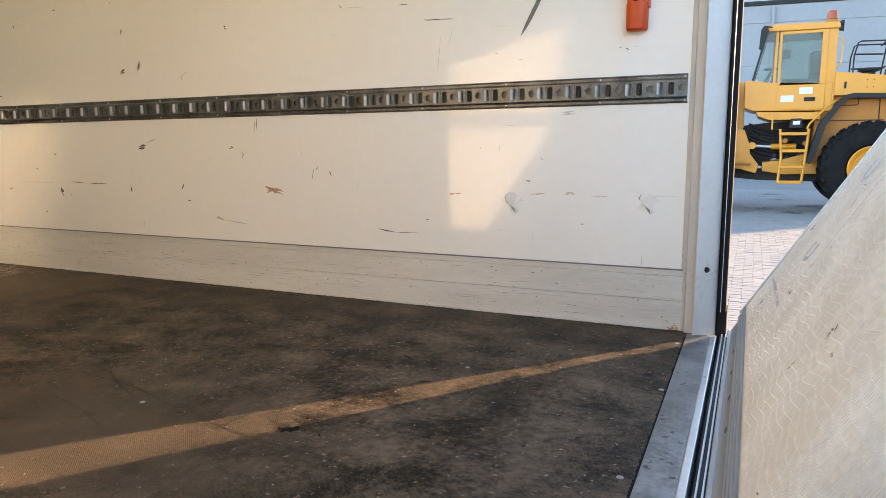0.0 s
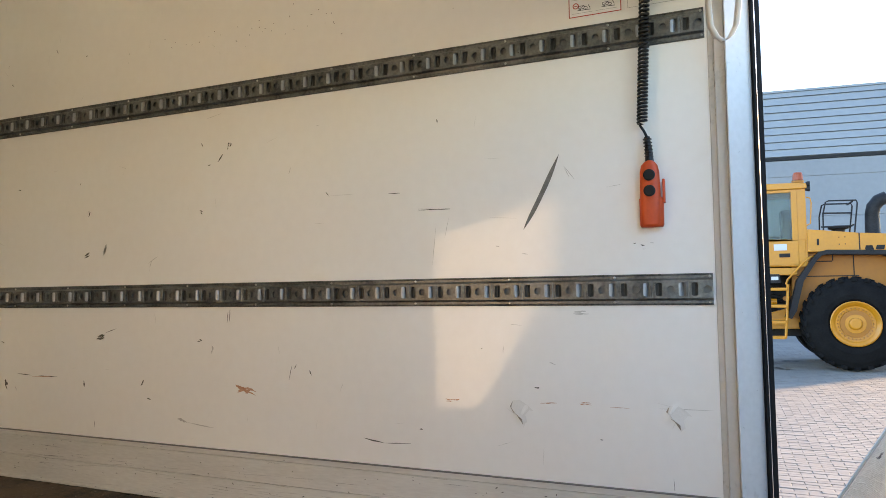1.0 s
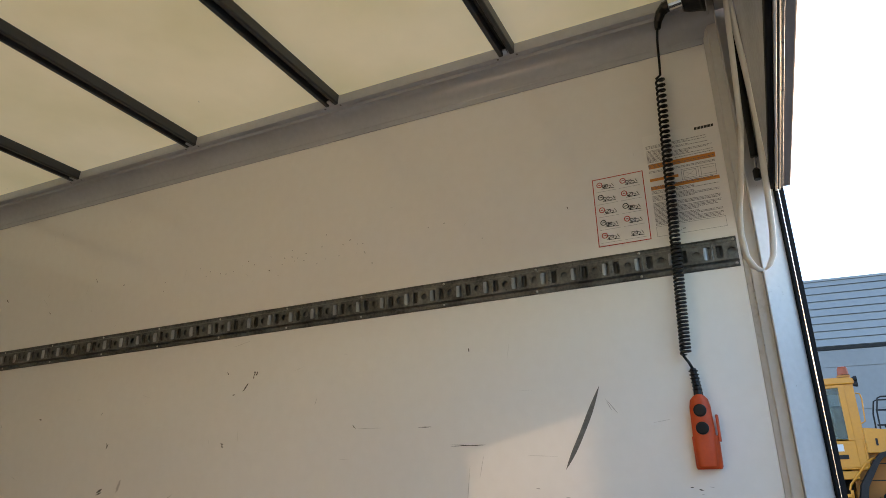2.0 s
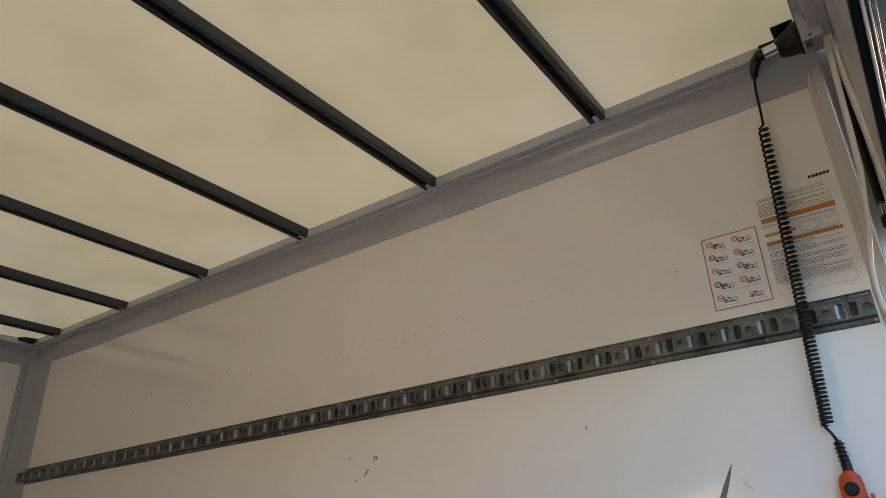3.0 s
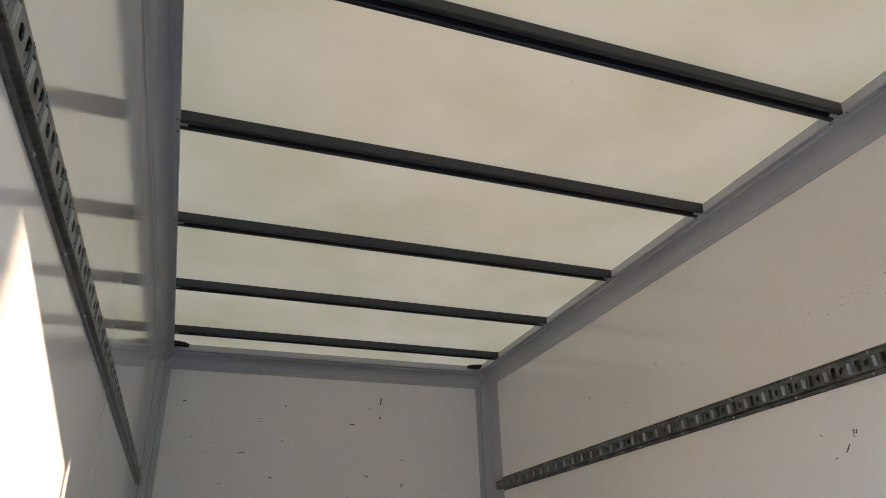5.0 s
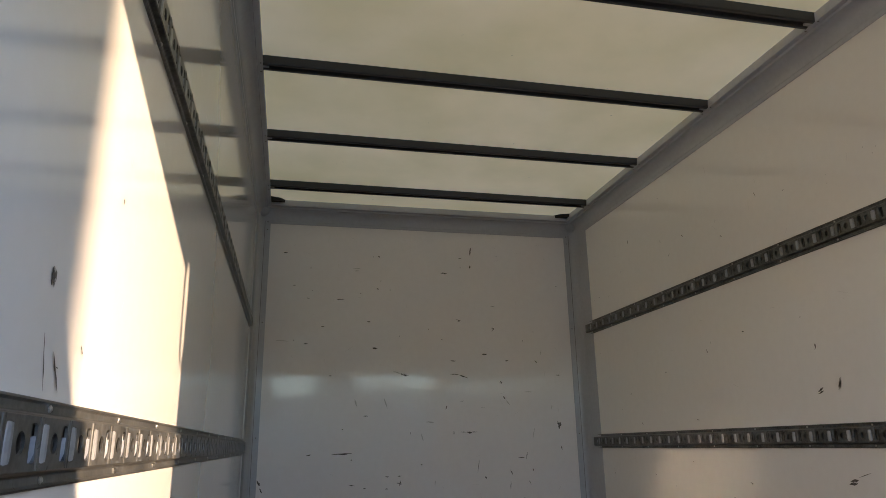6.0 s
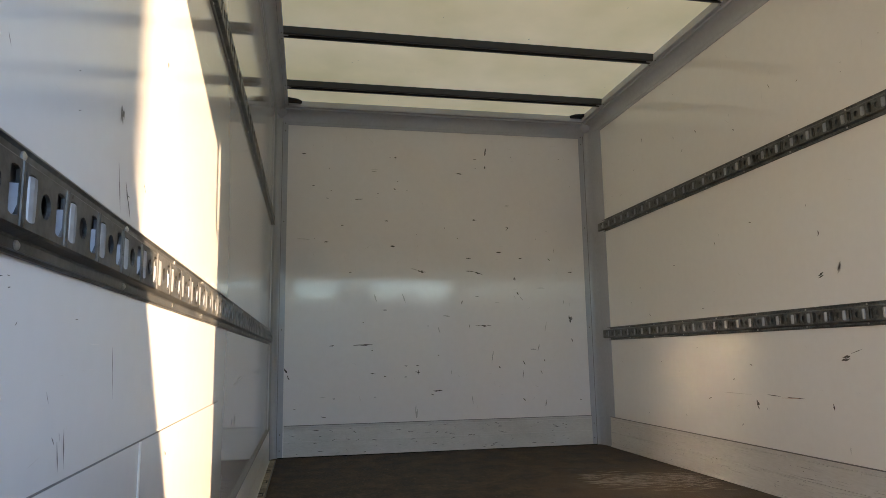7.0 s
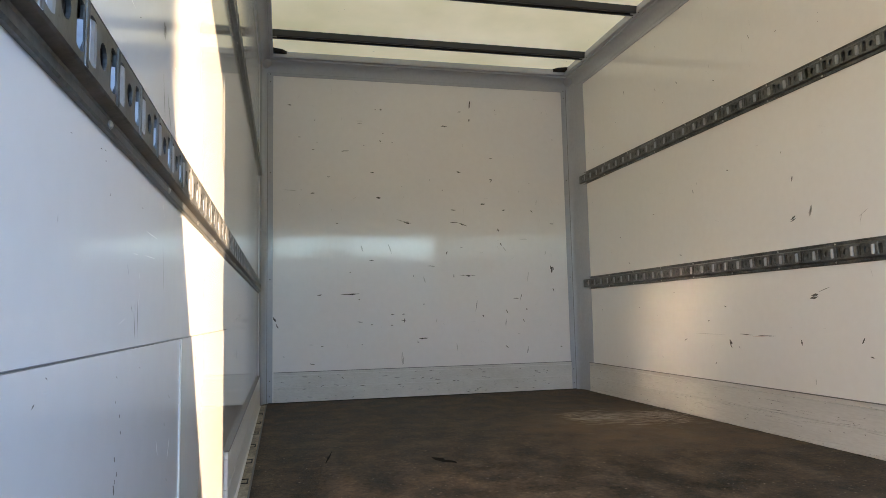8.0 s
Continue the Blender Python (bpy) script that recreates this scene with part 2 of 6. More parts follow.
M_CLAD = surface("metal_cladding", (0.16, 0.178, 0.203), (0.205, 0.225, 0.25), (0.35, 0.5), metal=0.2, scale=0.4, fine=3)
M_CONC = surface("concrete_panel", (0.172, 0.180, 0.196), (0.216, 0.224, 0.240), (0.7, 0.85), scale=0.5, fine=6)
M_BRICK = surface("paving_brick", (0.110, 0.102, 0.090), (0.195, 0.182, 0.162), (0.7, 0.9), scale=3, fine=40, bump=0.3, island=True)
M_YARD = surface("yard_joint_sand", (0.095, 0.088, 0.078), (0.140, 0.130, 0.116), (0.8, 0.95), scale=0.7, fine=30)
M_WHITE = principled("paper_notice", (0.42, 0.44, 0.48), 0.5)
M_DIRT = surface("dusty_residue", (0.13, 0.10, 0.075), (0.24, 0.20, 0.16), (0.8, 0.95), scale=20, fine=140)
M_SCRAPE = surface("bare_plywood_scratch", (0.32, 0.26, 0.20), (0.60, 0.52, 0.43), (0.7, 0.9), scale=20, fine=140)
M_SIGN = surface("worn_sign_grey", (0.38, 0.385, 0.39), (0.52, 0.52, 0.515), (0.4, 0.55), metal=0.2, scale=9, fine=60)
M_TRACK = surface("rubber_track", (0.010, 0.008, 0.007), (0.035, 0.028, 0.022), (0.6, 0.8), scale=20, fine=120)
M_STRIP = surface("dirty_strip", (0.13, 0.105, 0.075), (0.42, 0.36, 0.27), (0.6, 0.8), scale=14, fine=90, stretch=(1, 0.35, 1), lo=0.38, hi=0.62)
M_SEAM = principled("sealant_line", (0.16, 0.155, 0.15), 0.7)

M_GLASS = principled("tinted_glass", (0.48, 0.57, 0.57), 0.03)
M_GLASS.node_tree.nodes["Principled BSDF"].inputs["Transmission Weight"].default_value = 0.9
M_GLASS.node_tree.nodes["Principled BSDF"].inputs["IOR"].default_value = 1.15

# translucent fibreglass sheet
M_ROOF = bpy.data.materials.new("translucent_fibreglass")
M_ROOF.use_nodes = True
rt = M_ROOF.node_tree
rt.nodes.remove(rt.nodes["Principled BSDF"])
r_no = rt.nodes.new("ShaderNodeTexNoise")
r_no.inputs["Scale"].default_value = 1.6
r_no.inputs["Detail"].default_value = 5
r_co = rt.nodes.new("ShaderNodeTexCoord")
rt.links.new(r_co.outputs["Object"], r_no.inputs["Vector"])
r_mx = rt.nodes.new("ShaderNodeMix")
r_mx.data_type = "RGBA"
r_mx.inputs[6].default_value = (0.78, 0.645, 0.325, 1)
r_mx.inputs[7].default_value = (0.96, 0.785, 0.455, 1)
r_rg = rt.nodes.new("ShaderNodeMapRange")
r_rg.inputs["From Min"].default_value, r_rg.inputs["From Max"].default_value = 0.32, 0.68
rt.links.new(r_no.outputs["Fac"], r_rg.inputs["Value"])
rt.links.new(r_rg.outputs[0], r_mx.inputs[0])
r_tr = rt.nodes.new("ShaderNodeBsdfTranslucent")
r_df = rt.nodes.new("ShaderNodeBsdfPrincipled")
r_df.inputs["Roughness"].default_value = 0.35
rt.links.new(r_mx.outputs[2], r_tr.inputs["Color"])
rt.links.new(r_mx.outputs[2], r_df.inputs["Base Color"])
r_ms = rt.nodes.new("ShaderNodeMixShader")
r_ms.inputs[0].default_value = 0.845
rt.links.new(r_tr.outputs[0], r_ms.inputs[1])
rt.links.new(r_df.outputs[0], r_ms.inputs[2])
rt.links.new(r_ms.outputs[0], rt.nodes["Material Output"].inputs["Surface"])


# ---- mesh helpers ----
def part(name, bm, material, parent=None, label="", smooth=False):
    """Links a bmesh as one mesh object, under a thing if one is given."""
    bmesh.ops.recalc_face_normals(bm, faces=bm.faces)
    me = bpy.data.meshes.new(name)
    bm.to_mesh(me)
    bm.free()
    me.materials.append(material)
    if smooth:
        me.polygons.foreach_set("use_smooth", [True] * len(me.polygons))
    ob = new(name, me)
    if parent is not None:
        ob.parent = parent
    if label:
        tagged(ob, label)
    return ob


def thing(name, label, category, kind="", group="", at=(0, 0, 0)):
    ob = new(name)
    ob.location = at
    return tagged(ob, label, category, group, kind)


def box(bm, x0, x1, y0, y1, z0, z1, bevel=0.0):
    made = bmesh.ops.create_cube(bm, size=1.0, matrix=Matrix.LocRotScale(
        ((x0 + x1) / 2, (y0 + y1) / 2, (z0 + z1) / 2), None, (abs(x1 - x0), abs(y1 - y0), abs(z1 - z0))))["verts"]
    if bevel:
        edges = list({e for v in made for e in v.link_edges})
        bmesh.ops.bevel(bm, geom=edges, offset=bevel, segments=2, affect="EDGES", profile=0.5)
    return bm


def boxed(*a, **k):
    return box(bmesh.new(), *a, **k)


def prism(bm, pts, axis, a, b):
    """Extrudes a polygon of two coordinates along the third axis."""
    def at(p, c):
        return {"x": (c, p[0], p[1]), "y": (p[0], c, p[1]), "z": (p[0], p[1], c)}[axis]
    lo = [bm.verts.new(at(p, a)) for p in pts]
    hi = [bm.verts.new(at(p, b)) for p in pts]
    n = len(pts)
    bm.faces.new(lo)
    bm.faces.new(hi[::-1])
    for i in range(n):
        bm.faces.new((lo[i], lo[(i + 1) % n], hi[(i + 1) % n], hi[i]))
    return bm


def tube(bm, pts, r, seg=8, cap=True):
    """A round bar along a line of points; r may be one radius or one a point."""
    pts = [Vector(p) for p in pts]
    rings, up = [], None
    for i, p in enumerate(pts):
        d = (pts[min(i + 1, len(pts) - 1)] - pts[max(i - 1, 0)]).normalized()
        if up is None:
            up = d.orthogonal().normalized()
        up = (up - d * up.dot(d)).normalized()
        side = d.cross(up)
        rad = r[i] if isinstance(r, (list, tuple)) else r
        rings.append([bm.verts.new(p + rad * (math.cos(2 * math.pi * k / seg) * up + math.sin(2 * math.pi * k / seg) * side))
                      for k in range(seg)])
    for a, b in zip(rings, rings[1:]):
        for k in range(seg):
            bm.faces.new((a[k], a[(k + 1) % seg], b[(k + 1) % seg], b[k]))
    if cap:
        bm.faces.new(rings[0][::-1])
        bm.faces.new(rings[-1])
    return bm


def lathe(bm, prof, centre, axis="x", seg=32):
    """Turns a profile of (along, radius) round an axis through the centre."""
    rings = []
    for a, r in prof:
        ring = []
        for k in range(seg):
            c, s = r * math.cos(2 * math.pi * k / seg), r * math.sin(2 * math.pi * k / seg)
            ring.append(bm.verts.new(Vector(centre) + Vector({"x": (a, c, s), "y": (c, a, s), "z": (c, s, a)}[axis])))
        rings.append(ring)
    for a, b in zip(rings, rings[1:]):
        for k in range(seg):
            bm.faces.new((a[k], a[(k + 1) % seg], b[(k + 1) % seg], b[k]))
    bm.faces.new(rings[0][::-1])
    bm.faces.new(rings[-1])
    return bm


def on_right(u, v, d):
    return (XR - d, u, v)


def on_left(u, v, d):
    return (XL + d, u, v)


def on_front(u, v, d):
    return (u, LEN - d, v)


def on_floor(u, v, d):
    return (u, v, FZ + d)


def scuff(bm, where, u, v, length, width, angle, rng, d=0.0012):
    """A thin ragged mark on a surface."""
    c, s = math.cos(radians(angle)), math.sin(radians(angle))
    n = 6 if length > 0.02 else 4
    top, low = [], []
    for k in range(n + 1):
        f = k / n
        w = width * 0.5 * math.sin(math.pi * (0.06 + 0.88 * f)) * rng.uniform(0.45, 1.1)
        o = rng.uniform(-0.15, 0.15) * width
        a = (f - 0.5) * max(length, 0.006)
        top.append((a, o + w))
        low.append((a, o - w))
    pts = top + low[::-1]
    bm.faces.new([bm.verts.new(where(u + a * c - b * s, v + a * s + b * c, d)) for a, b in pts])


def worn_mark(bm, where, u, v, length, width, angle, rng, d=0.0012):
    """A broad mark made of several thin ragged strokes with gaps."""
    if width < 0.0075:
        scuff(bm, where, u, v, length, width * 0.75, angle, rng, d)
        return
    c, s = math.cos(radians(angle)), math.sin(radians(angle))
    n = 3 + int(width / 0.0035)
    for k in range(n):
        a, b = rng.uniform(-0.42, 0.42) * length, rng.uniform(-0.45, 0.45) * width
        scuff(bm, where, u + a * c - b * s, v + a * s + b * c, rng.uniform(0.25, 0.6) * length, rng.uniform(0.18, 0.42) * width,
              angle + rng.gauss(0, 9), rng, d + 0.0001 * k)


# ---- the box: floor, walls, roof ----
floor = tagged(part("floor", boxed(XL, XR, -0.015, LEN, FZ - 0.03, FZ), M_FLOOR),
               "worn dark brown phenolic plywood floor of the cargo box", "floor", kind="structure")
wall_right = tagged(part("wall_east", boxed(XR, XR + 0.05, 0.06, LEN + 0.05, FZ - 0.05, RZ), M_WALL),
                    "glossy white fibreglass side wall, scratched and dented", "wall", kind="structure")
wall_left = tagged(part("wall_west", boxed(XL - 0.05, XL, 0.06, LEN + 0.05, FZ - 0.05, RZ), M_WALL_WEST),
                   "glossy white fibreglass side wall with sunlit patch", "wall", kind="structure")
wall_front = tagged(part("wall_north", boxed(XL, XR, LEN, LEN + 0.05, FZ - 0.05, RZ), M_WALL_NORTH),
                    "glossy white fibreglass bulkhead with many scuffs", "wall", kind="structure")
bm = bmesh.new()
NX, NY = 12, 36
grid = [[bm.verts.new((XL - 0.05 + (XR - XL + 0.1) * i / NX, -0.05 + (LEN + 0.1) * j / NY,
                       RZ + 0.002 + 0.004 * noise.noise((i * 0.4, j * 0.3, 5.0)))) for i in range(NX + 1)] for j in range(NY + 1)]
for j in range(NY):
    for i in range(NX):
        bm.faces.new((grid[j][i], grid[j][i + 1], grid[j + 1][i + 1], grid[j + 1][i]))
ceiling = tagged(part("ceiling", bm, M_ROOF, smooth=True), "translucent cream fibreglass roof sheet glowing with daylight",
                 "ceiling", kind="structure")

rng = random.Random(5)
b = bmesh.new()
for k in range(26):
    scuff(b, lambda u, v, d: (u, v, RZ - 0.006 - d), rng.uniform(0.15, 2.35), rng.uniform(0.2, 5.1), rng.uniform(0.004, 0.016), rng.uniform(0.002, 0.005), rng.uniform(0, 180), rng)
tagged(part("dirt_speck", b, M_SCUFF, ceiling), kind="stuff")

# kick boards along the foot of the walls
KH = 0.221


def kick_board(name, where, u0, u1, label):
    ob = thing(name, label, "kick board", "structure")
    for v0, v1, d in ((FZ, 0.106, 0.010), (0.1085, 0.196, 0.0085), (0.1985, KH - 0.004, 0.0085)):
        b = bmesh.new()
        pts = [where(u, v, q) for u in (u0, u1) for v in (v0, v1) for q in (-0.002, d)]
        vs = [b.verts.new(p) for p in pts]
        for f in ((0, 1, 3, 2), (4, 5, 7, 6), (0, 1, 5, 4), (2, 3, 7, 6), (0, 2, 6, 4), (1, 3, 7, 5)):
            b.faces.new([vs[i] for i in f])
        part("board", b, M_KICK, ob)
    b = bmesh.new()
    vs = [b.verts.new(where(u, v, q)) for u in (u0, u1) for v in (KH - 0.003, KH) for q in (-0.002, 0.0125)]
    for f in ((0, 1, 3, 2), (4, 5, 7, 6), (0, 1, 5, 4), (2, 3, 7, 6), (0, 2, 6, 4), (1, 3, 7, 5)):
        b.faces.new([vs[i] for i in f])
    part("cap_strip", b, M_SEAM, ob)
    b = bmesh.new()
    vs = [b.verts.new(where(u, v, q)) for u in (u0, u1) for v in (FZ, FZ + 0.010) for q in (0.0, 0.016)]
    for f in ((0, 1, 3, 2), (4, 5, 7, 6), (0, 1, 5, 4), (2, 3, 7, 6), (0, 2, 6, 4), (1, 3, 7, 5)):
        b.faces.new([vs[i] for i in f])
    part("foot_strip", b, M_KICK, ob)
    return ob


kick_board("baseboard_east", on_right, 0.075, LEN - 0.17, "scuffed white aluminium kick boards along the side wall")
kick_board("baseboard_north", on_front, XL + 0.10, XR - 0.09, "scuffed white aluminium kick boards along the bulkhead")
kick_board("baseboard_west", on_left, 2.21, LEN - 0.17, "scuffed white aluminium kick boards along the side wall")

# thin repair sheet low on the left wall, in two pieces
repair = thing("wall_sheet", "thin white repair sheet low on the side wall with dark edge line", "wall sheet", "structure")
for y0, y1 in ((0.07, 1.239), (1.245, 2.20)):
    part("panel", boxed(XL - 0.002, XL + 0.003, y0, y1, FZ, 0.584, 0.001), M_WALL_WEST, repair)
part("sealant", boxed(XL, XL + 0.0034, 0.07, 2.20, 0.5846, 0.5854), M_SEAM, repair)
part("joint_strip", boxed(XL, XL + 0.005, 1.2395, 1.2445, FZ, 0.584), M_KICK, repair)

# lashing strip in the corner of floor and left wall
strip = thing("lashing_strip", "dirty beige lashing strip with rectangular slots along floor edge", "lashing strip", "structure")
SW = 0.050
part("bed", boxed(XL + 0.003, XL + SW, 0.06, LEN - 0.12, FZ, FZ + 0.004), M_STRIP, strip)
part("edge", boxed(XL + SW, XL + SW + 0.006, 0.06, LEN - 0.12, FZ, FZ + 0.007), M_SEAM, strip)
y = 0.14
while y < LEN - 0.3:
    for x0, x1, y0, y1 in ((0.010, 0.015, y, y + 0.075), (0.037, 0.042, y, y + 0.075), (0.015, 0.037, y, y + 0.007), (0.015, 0.037, y + 0.068, y + 0.075)):
        part("slot_rim", boxed(XL + x0, XL + x1, y0, y1, FZ + 0.004, FZ + 0.0065), M_IRON, strip)
    y += 0.37


# ---- profiles: roof rails, corner columns, rear frame ----
def cove(sign, x_wall):
    """Cross-section of the roof rail: foot on the wall, hollow curve, lip under the roof."""
    pts = [(x_wall, 2.455), (x_wall - sign * 0.004, 2.455), (x_wall - sign * 0.006, 2.475)]
    for k in range(15):
        a = math.pi / 2 * k / 14
        pts.append((x_wall - sign * (0.008 + 0.050 * (1 - math.cos(a))), 2.478 + 0.078 * math.sin(a)))
    pts += [(x_wall - sign * 0.066, 2.557), (x_wall - sign * 0.068, 2.569), (x_wall - sign * 0.092, 2.571),
            (x_wall - sign * 0.094, 2.580), (x_wall - sign * 0.090, 2.616), (x_wall, 2.619)]
    return [(x, z - 0.006) for x, z in pts]


for name, sign, xw in (("trim_roof_rail_east", 1, XR), ("trim_roof_rail_west", -1, XL)):
    tagged(part(name, prism(bmesh.new(), cove(sign, xw), "y", 0.02, LEN - 0.06), M_FRAME),
           "grey coved roof rail joining wall and roof sheet", "roof rail", kind="structure")
front_pts = [(LEN - (XR - x), z) for x, z in cove(1, XR)]
tagged(part("trim_roof_rail_north", prism(bmesh.new(), [(p[0], p[1]) for p in front_pts], "x", XL + 0.05, XR - 0.05), M_FRAME),
       "grey coved roof rail over the bulkhead", "roof rail", kind="structure")


def column(name, xw, sign):
    """Coved corner column of bulkhead and side wall, with two flanges."""
    ob = thing(name, "grey coved corner column with riveted flanges", "corner column", "structure")
    pts = [(xw, LEN), (xw - sign * 0.092, LEN), (xw - sign * 0.092, LEN - 0.004), (xw - sign * 0.052, LEN - 0.006)]
    for k in range(7):
        a = math.pi / 2 * k / 6
        pts.append((xw - sign * (0.050 - 0.042 * math.sin(a)), LEN - 0.008 - 0.115 * (1 - math.cos(a))))
    pts += [(xw - sign * 0.006, LEN - 0.175), (xw - sign * 0.004, LEN - 0.235), (xw, LEN - 0.235)]
    part("profile", prism(bmesh.new(), pts, "z", FZ, 2.514), M_FRAME, ob)
    part("seam", boxed(xw - sign * 0.0495, xw - sign * 0.0535, LEN - 0.0075, LEN - 0.004, FZ, 2.468), M_SEAM, ob)
    for z in (0.05, 0.16, 0.9, 1.7, 2.40, 2.460):
        part("rivet", lathe(bmesh.new(), ((0, 0.005), (-0.002, 0.0045), (-0.003, 0.002)), (xw - sign * 0.072, LEN - 0.004, z), "y", 8),
             M_SEAM, ob)
    return ob


column("trim_corner_east", XR, 1)
column("trim_corner_west", XL, -1)
for name, xw, sign in (("trim_corner_cap_east", XR, 1), ("trim_corner_cap_west", XL, -1)):
    b = bmesh.new()
    bmesh.ops.create_uvsphere(b, u_segments=16, v_segments=10, radius=1.0,
                              matrix=Matrix.LocRotScale((xw, LEN, 2.574), None, (0.098, 0.098, 0.085)))
    tagged(part(name, b, M_FRAME, smooth=True), "grey moulded corner cap of the box roof", "corner cap", kind="structure")
for xw, sign in ((XR - 0.10, 1), (XL + 0.10, -1)):
    b = bmesh.new()
    prism(b, [(xw + sign * 0.03, LEN - 0.07), (xw - sign * 0.10, LEN - 0.08), (xw - sign * 0.06, LEN - 0.13), (xw + sign * 0.03, LEN - 0.16)],
          "z", 2.589, 2.612)
    tagged(part("sealant_patch", b, M_IRON), "dark sealant patch in the roof corner", "sealant")

# roof bows
BOWS = [0.737 + 0.793 * k for k in range(6)]


def roof_bow(y0):
    """Hat section: two rounded flanges, a hollow between them, a clip and rivets at each end."""
    ob = thing("roof_bow", "dark grey hat-section roof bow under the translucent roof", "roof bow", "structure", "roof bows", (0, y0, 0))
    prof = [(0.000, 2.612), (0.000, 2.572), (0.002, 2.568), (0.005, 2.566), (0.017, 2.566), (0.020, 2.569), (0.024, 2.600), (0.042, 2.600),
            (0.045, 2.569), (0.048, 2.566), (0.060, 2.566), (0.063, 2.568), (0.065, 2.572), (0.065, 2.612)]
    section = part("section", prism(bmesh.new(), prof, "x", XL + 0.085, XR - 0.085), M_BOW, ob)
    part("web", prism(bmesh.new(), [(0.027, 2.588), (0.039, 2.588), (0.040, 2.598), (0.026, 2.598)], "x", XL + 0.09, XR - 0.09), M_BLACK, ob)
    for xe in (XL + 0.080, XR - 0.120):
        part("clip", boxed(xe, xe + 0.04, 0.024, 0.041, 2.568, 2.578, 0.002), M_FRAME, section)
        for yy in (-0.006, 0.071):
            part("rivet", lathe(bmesh.new(), ((0, 0.005), (-0.002, 0.0045), (-0.003, 0.002)),
                                (XR - 0.083 if xe > 1 else XL + 0.083, yy, 2.565), "z", 8), M_SEAM, ob)
    return ob


bow = roof_bow(BOWS[0])
for y0 in BOWS[1:]:
    copy_thing(bow, pose(0, y0, 0))


# rear portal
def rear_post(name, mirror):
    def mx(x):
        return XL + XR - x if mirror else x
    ob = thing(name, "white coated rear door post with black rubber seal", "door post", "structure")
    def sec(pts):
        return [(mx(x), y) for x, y in pts]
    part("channel", prism(bmesh.new(), sec([(2.53, 0.0815), (2.4785, 0.0815), (2.4735, 0.079), (2.468, 0.066), (2.452, 0.062), (2.449, 0.034), (2.53, 0.034)]),
                          "z", FZ, 2.50), M_POST, ob, "cream channel strip beside the post")
    part("column", prism(bmesh.new(), sec([(2.545, 0.0335), (2.419, 0.0330), (2.4145, 0.0315), (2.4140, 0.029), (2.467, -0.0350), (2.473, -0.0395), (2.545, -0.0395)]),
                         "z", FZ - 0.02, 2.58), M_POST, ob)
    part("seal", prism(bmesh.new(), sec([(2.4700, -0.0400), (2.4670, -0.0440), (2.4810, -0.0600), (2.4930, -0.0740), (2.60, -0.0740), (2.60, -0.0400)]),
                       "z", FZ - 0.06, 0.0795), M_GAP, ob, "black rubber door seal")
    part("seal", prism(bmesh.new(), sec([(2.4740, -0.0400), (2.4650, -0.0420), (2.4605, -0.0455), (2.4700, -0.0530), (2.4775, -0.0610), (2.4880, -0.0700), (2.60, -0.0700), (2.60, -0.0400)]),
                       "z", 0.08, 2.55), M_GAP, ob, "black rubber door seal")
    part("trim_line", prism(bmesh.new(), sec([(2.4690, -0.0515), (2.4672, -0.0530), (2.4710, -0.0550), (2.49, -0.0550), (2.49, -0.0515)]),
                            "z", 0.08, 2.54), M_CHROME, ob, "thin bright trim line")
    part("bolt", lathe(bmesh.new(), ((0, 0.010), (-0.002 if not mirror else 0.002, 0.010), (-0.004 if not mirror else 0.004, 0.006)),
                       (mx(2.4385), -0.004, 0.232), "x", 12), M_IRON, ob, "dark round bolt head")
    return ob


rear_post("trim_post_east", False)
rear_post("trim_post_west", True)
header = thing("trim_header", "grey steel header beam over the rear opening", "header beam", "structure", at=(0, 0, 0))
part("beam", boxed(XL + 0.06, XR - 0.07, -0.0295, 0.030, 2.52, 2.6115, 0.004), M_FRAME, header)
part("flange", boxed(XL + 0.08, XR - 0.09, 0.0305, 0.060, 2.600, 2.608, 0.002), M_FRAME, header)

# upper rear flap, shut, above the lift; its foot carries the seals
flap = thing("rear_flap", "grey upper rear flap, shut, with black rubber seals", "rear flap", at=(0, -0.030, 0))
part("panel", boxed(-0.02, 2.395, -0.034, 0.0, 1.862, 2.56, 0.003), M_FRAME, flap)
part("outer_panel", boxed(-0.10, 2.486, -0.062, -0.0345, 1.872, 2.60, 0.004), M_FLAP, flap, "dark grey outer panel of the flap")
part("seal", boxed(-0.02, 2.392, -0.011, 0.003, 1.832, 1.861, 0.004), M_GAP, flap, "black rubber seal")
part("trim_line", boxed(-0.02, 2.396, -0.0165, -0.0115, 1.826, 1.861, 0.001), M_POST, flap, "thin pale trim line")
part("seal", boxed(-0.02, 2.398, -0.0215, -0.017, 1.832, 1.861, 0.001), M_BLACK, flap, "black rubber seal")
part("trim_line", boxed(-0.02, 2.402, -0.0245, -0.022, 1.830, 1.861, 0.0008), M_POST, flap, "thin pale trim line")
part("seal", boxed(-0.02, 2.402, -0.0275, -0.025, 1.836, 1.861, 0.001), M_BLACK, flap, "black rubber seal")
part("lip", boxed(-0.02, 2.408, -0.0335, -0.028, 1.838, 1.861, 0.001), M_GALV, flap)

# sill
sill = thing("sill", "scuffed galvanised steel sill strip at the rear floor edge", "sill", "structure")
part("strip", boxed(XL + 0.04, 2.43, -0.0280, 0.050, FZ - 0.03, FZ + 0.003, 0.002), M_GALV, sill)
part("lip", boxed(XL + 0.04, 2.425, -0.0470, -0.0285, FZ - 0.06, FZ + 0.008, 0.003), M_ALU, sill, "bright worn aluminium lip")
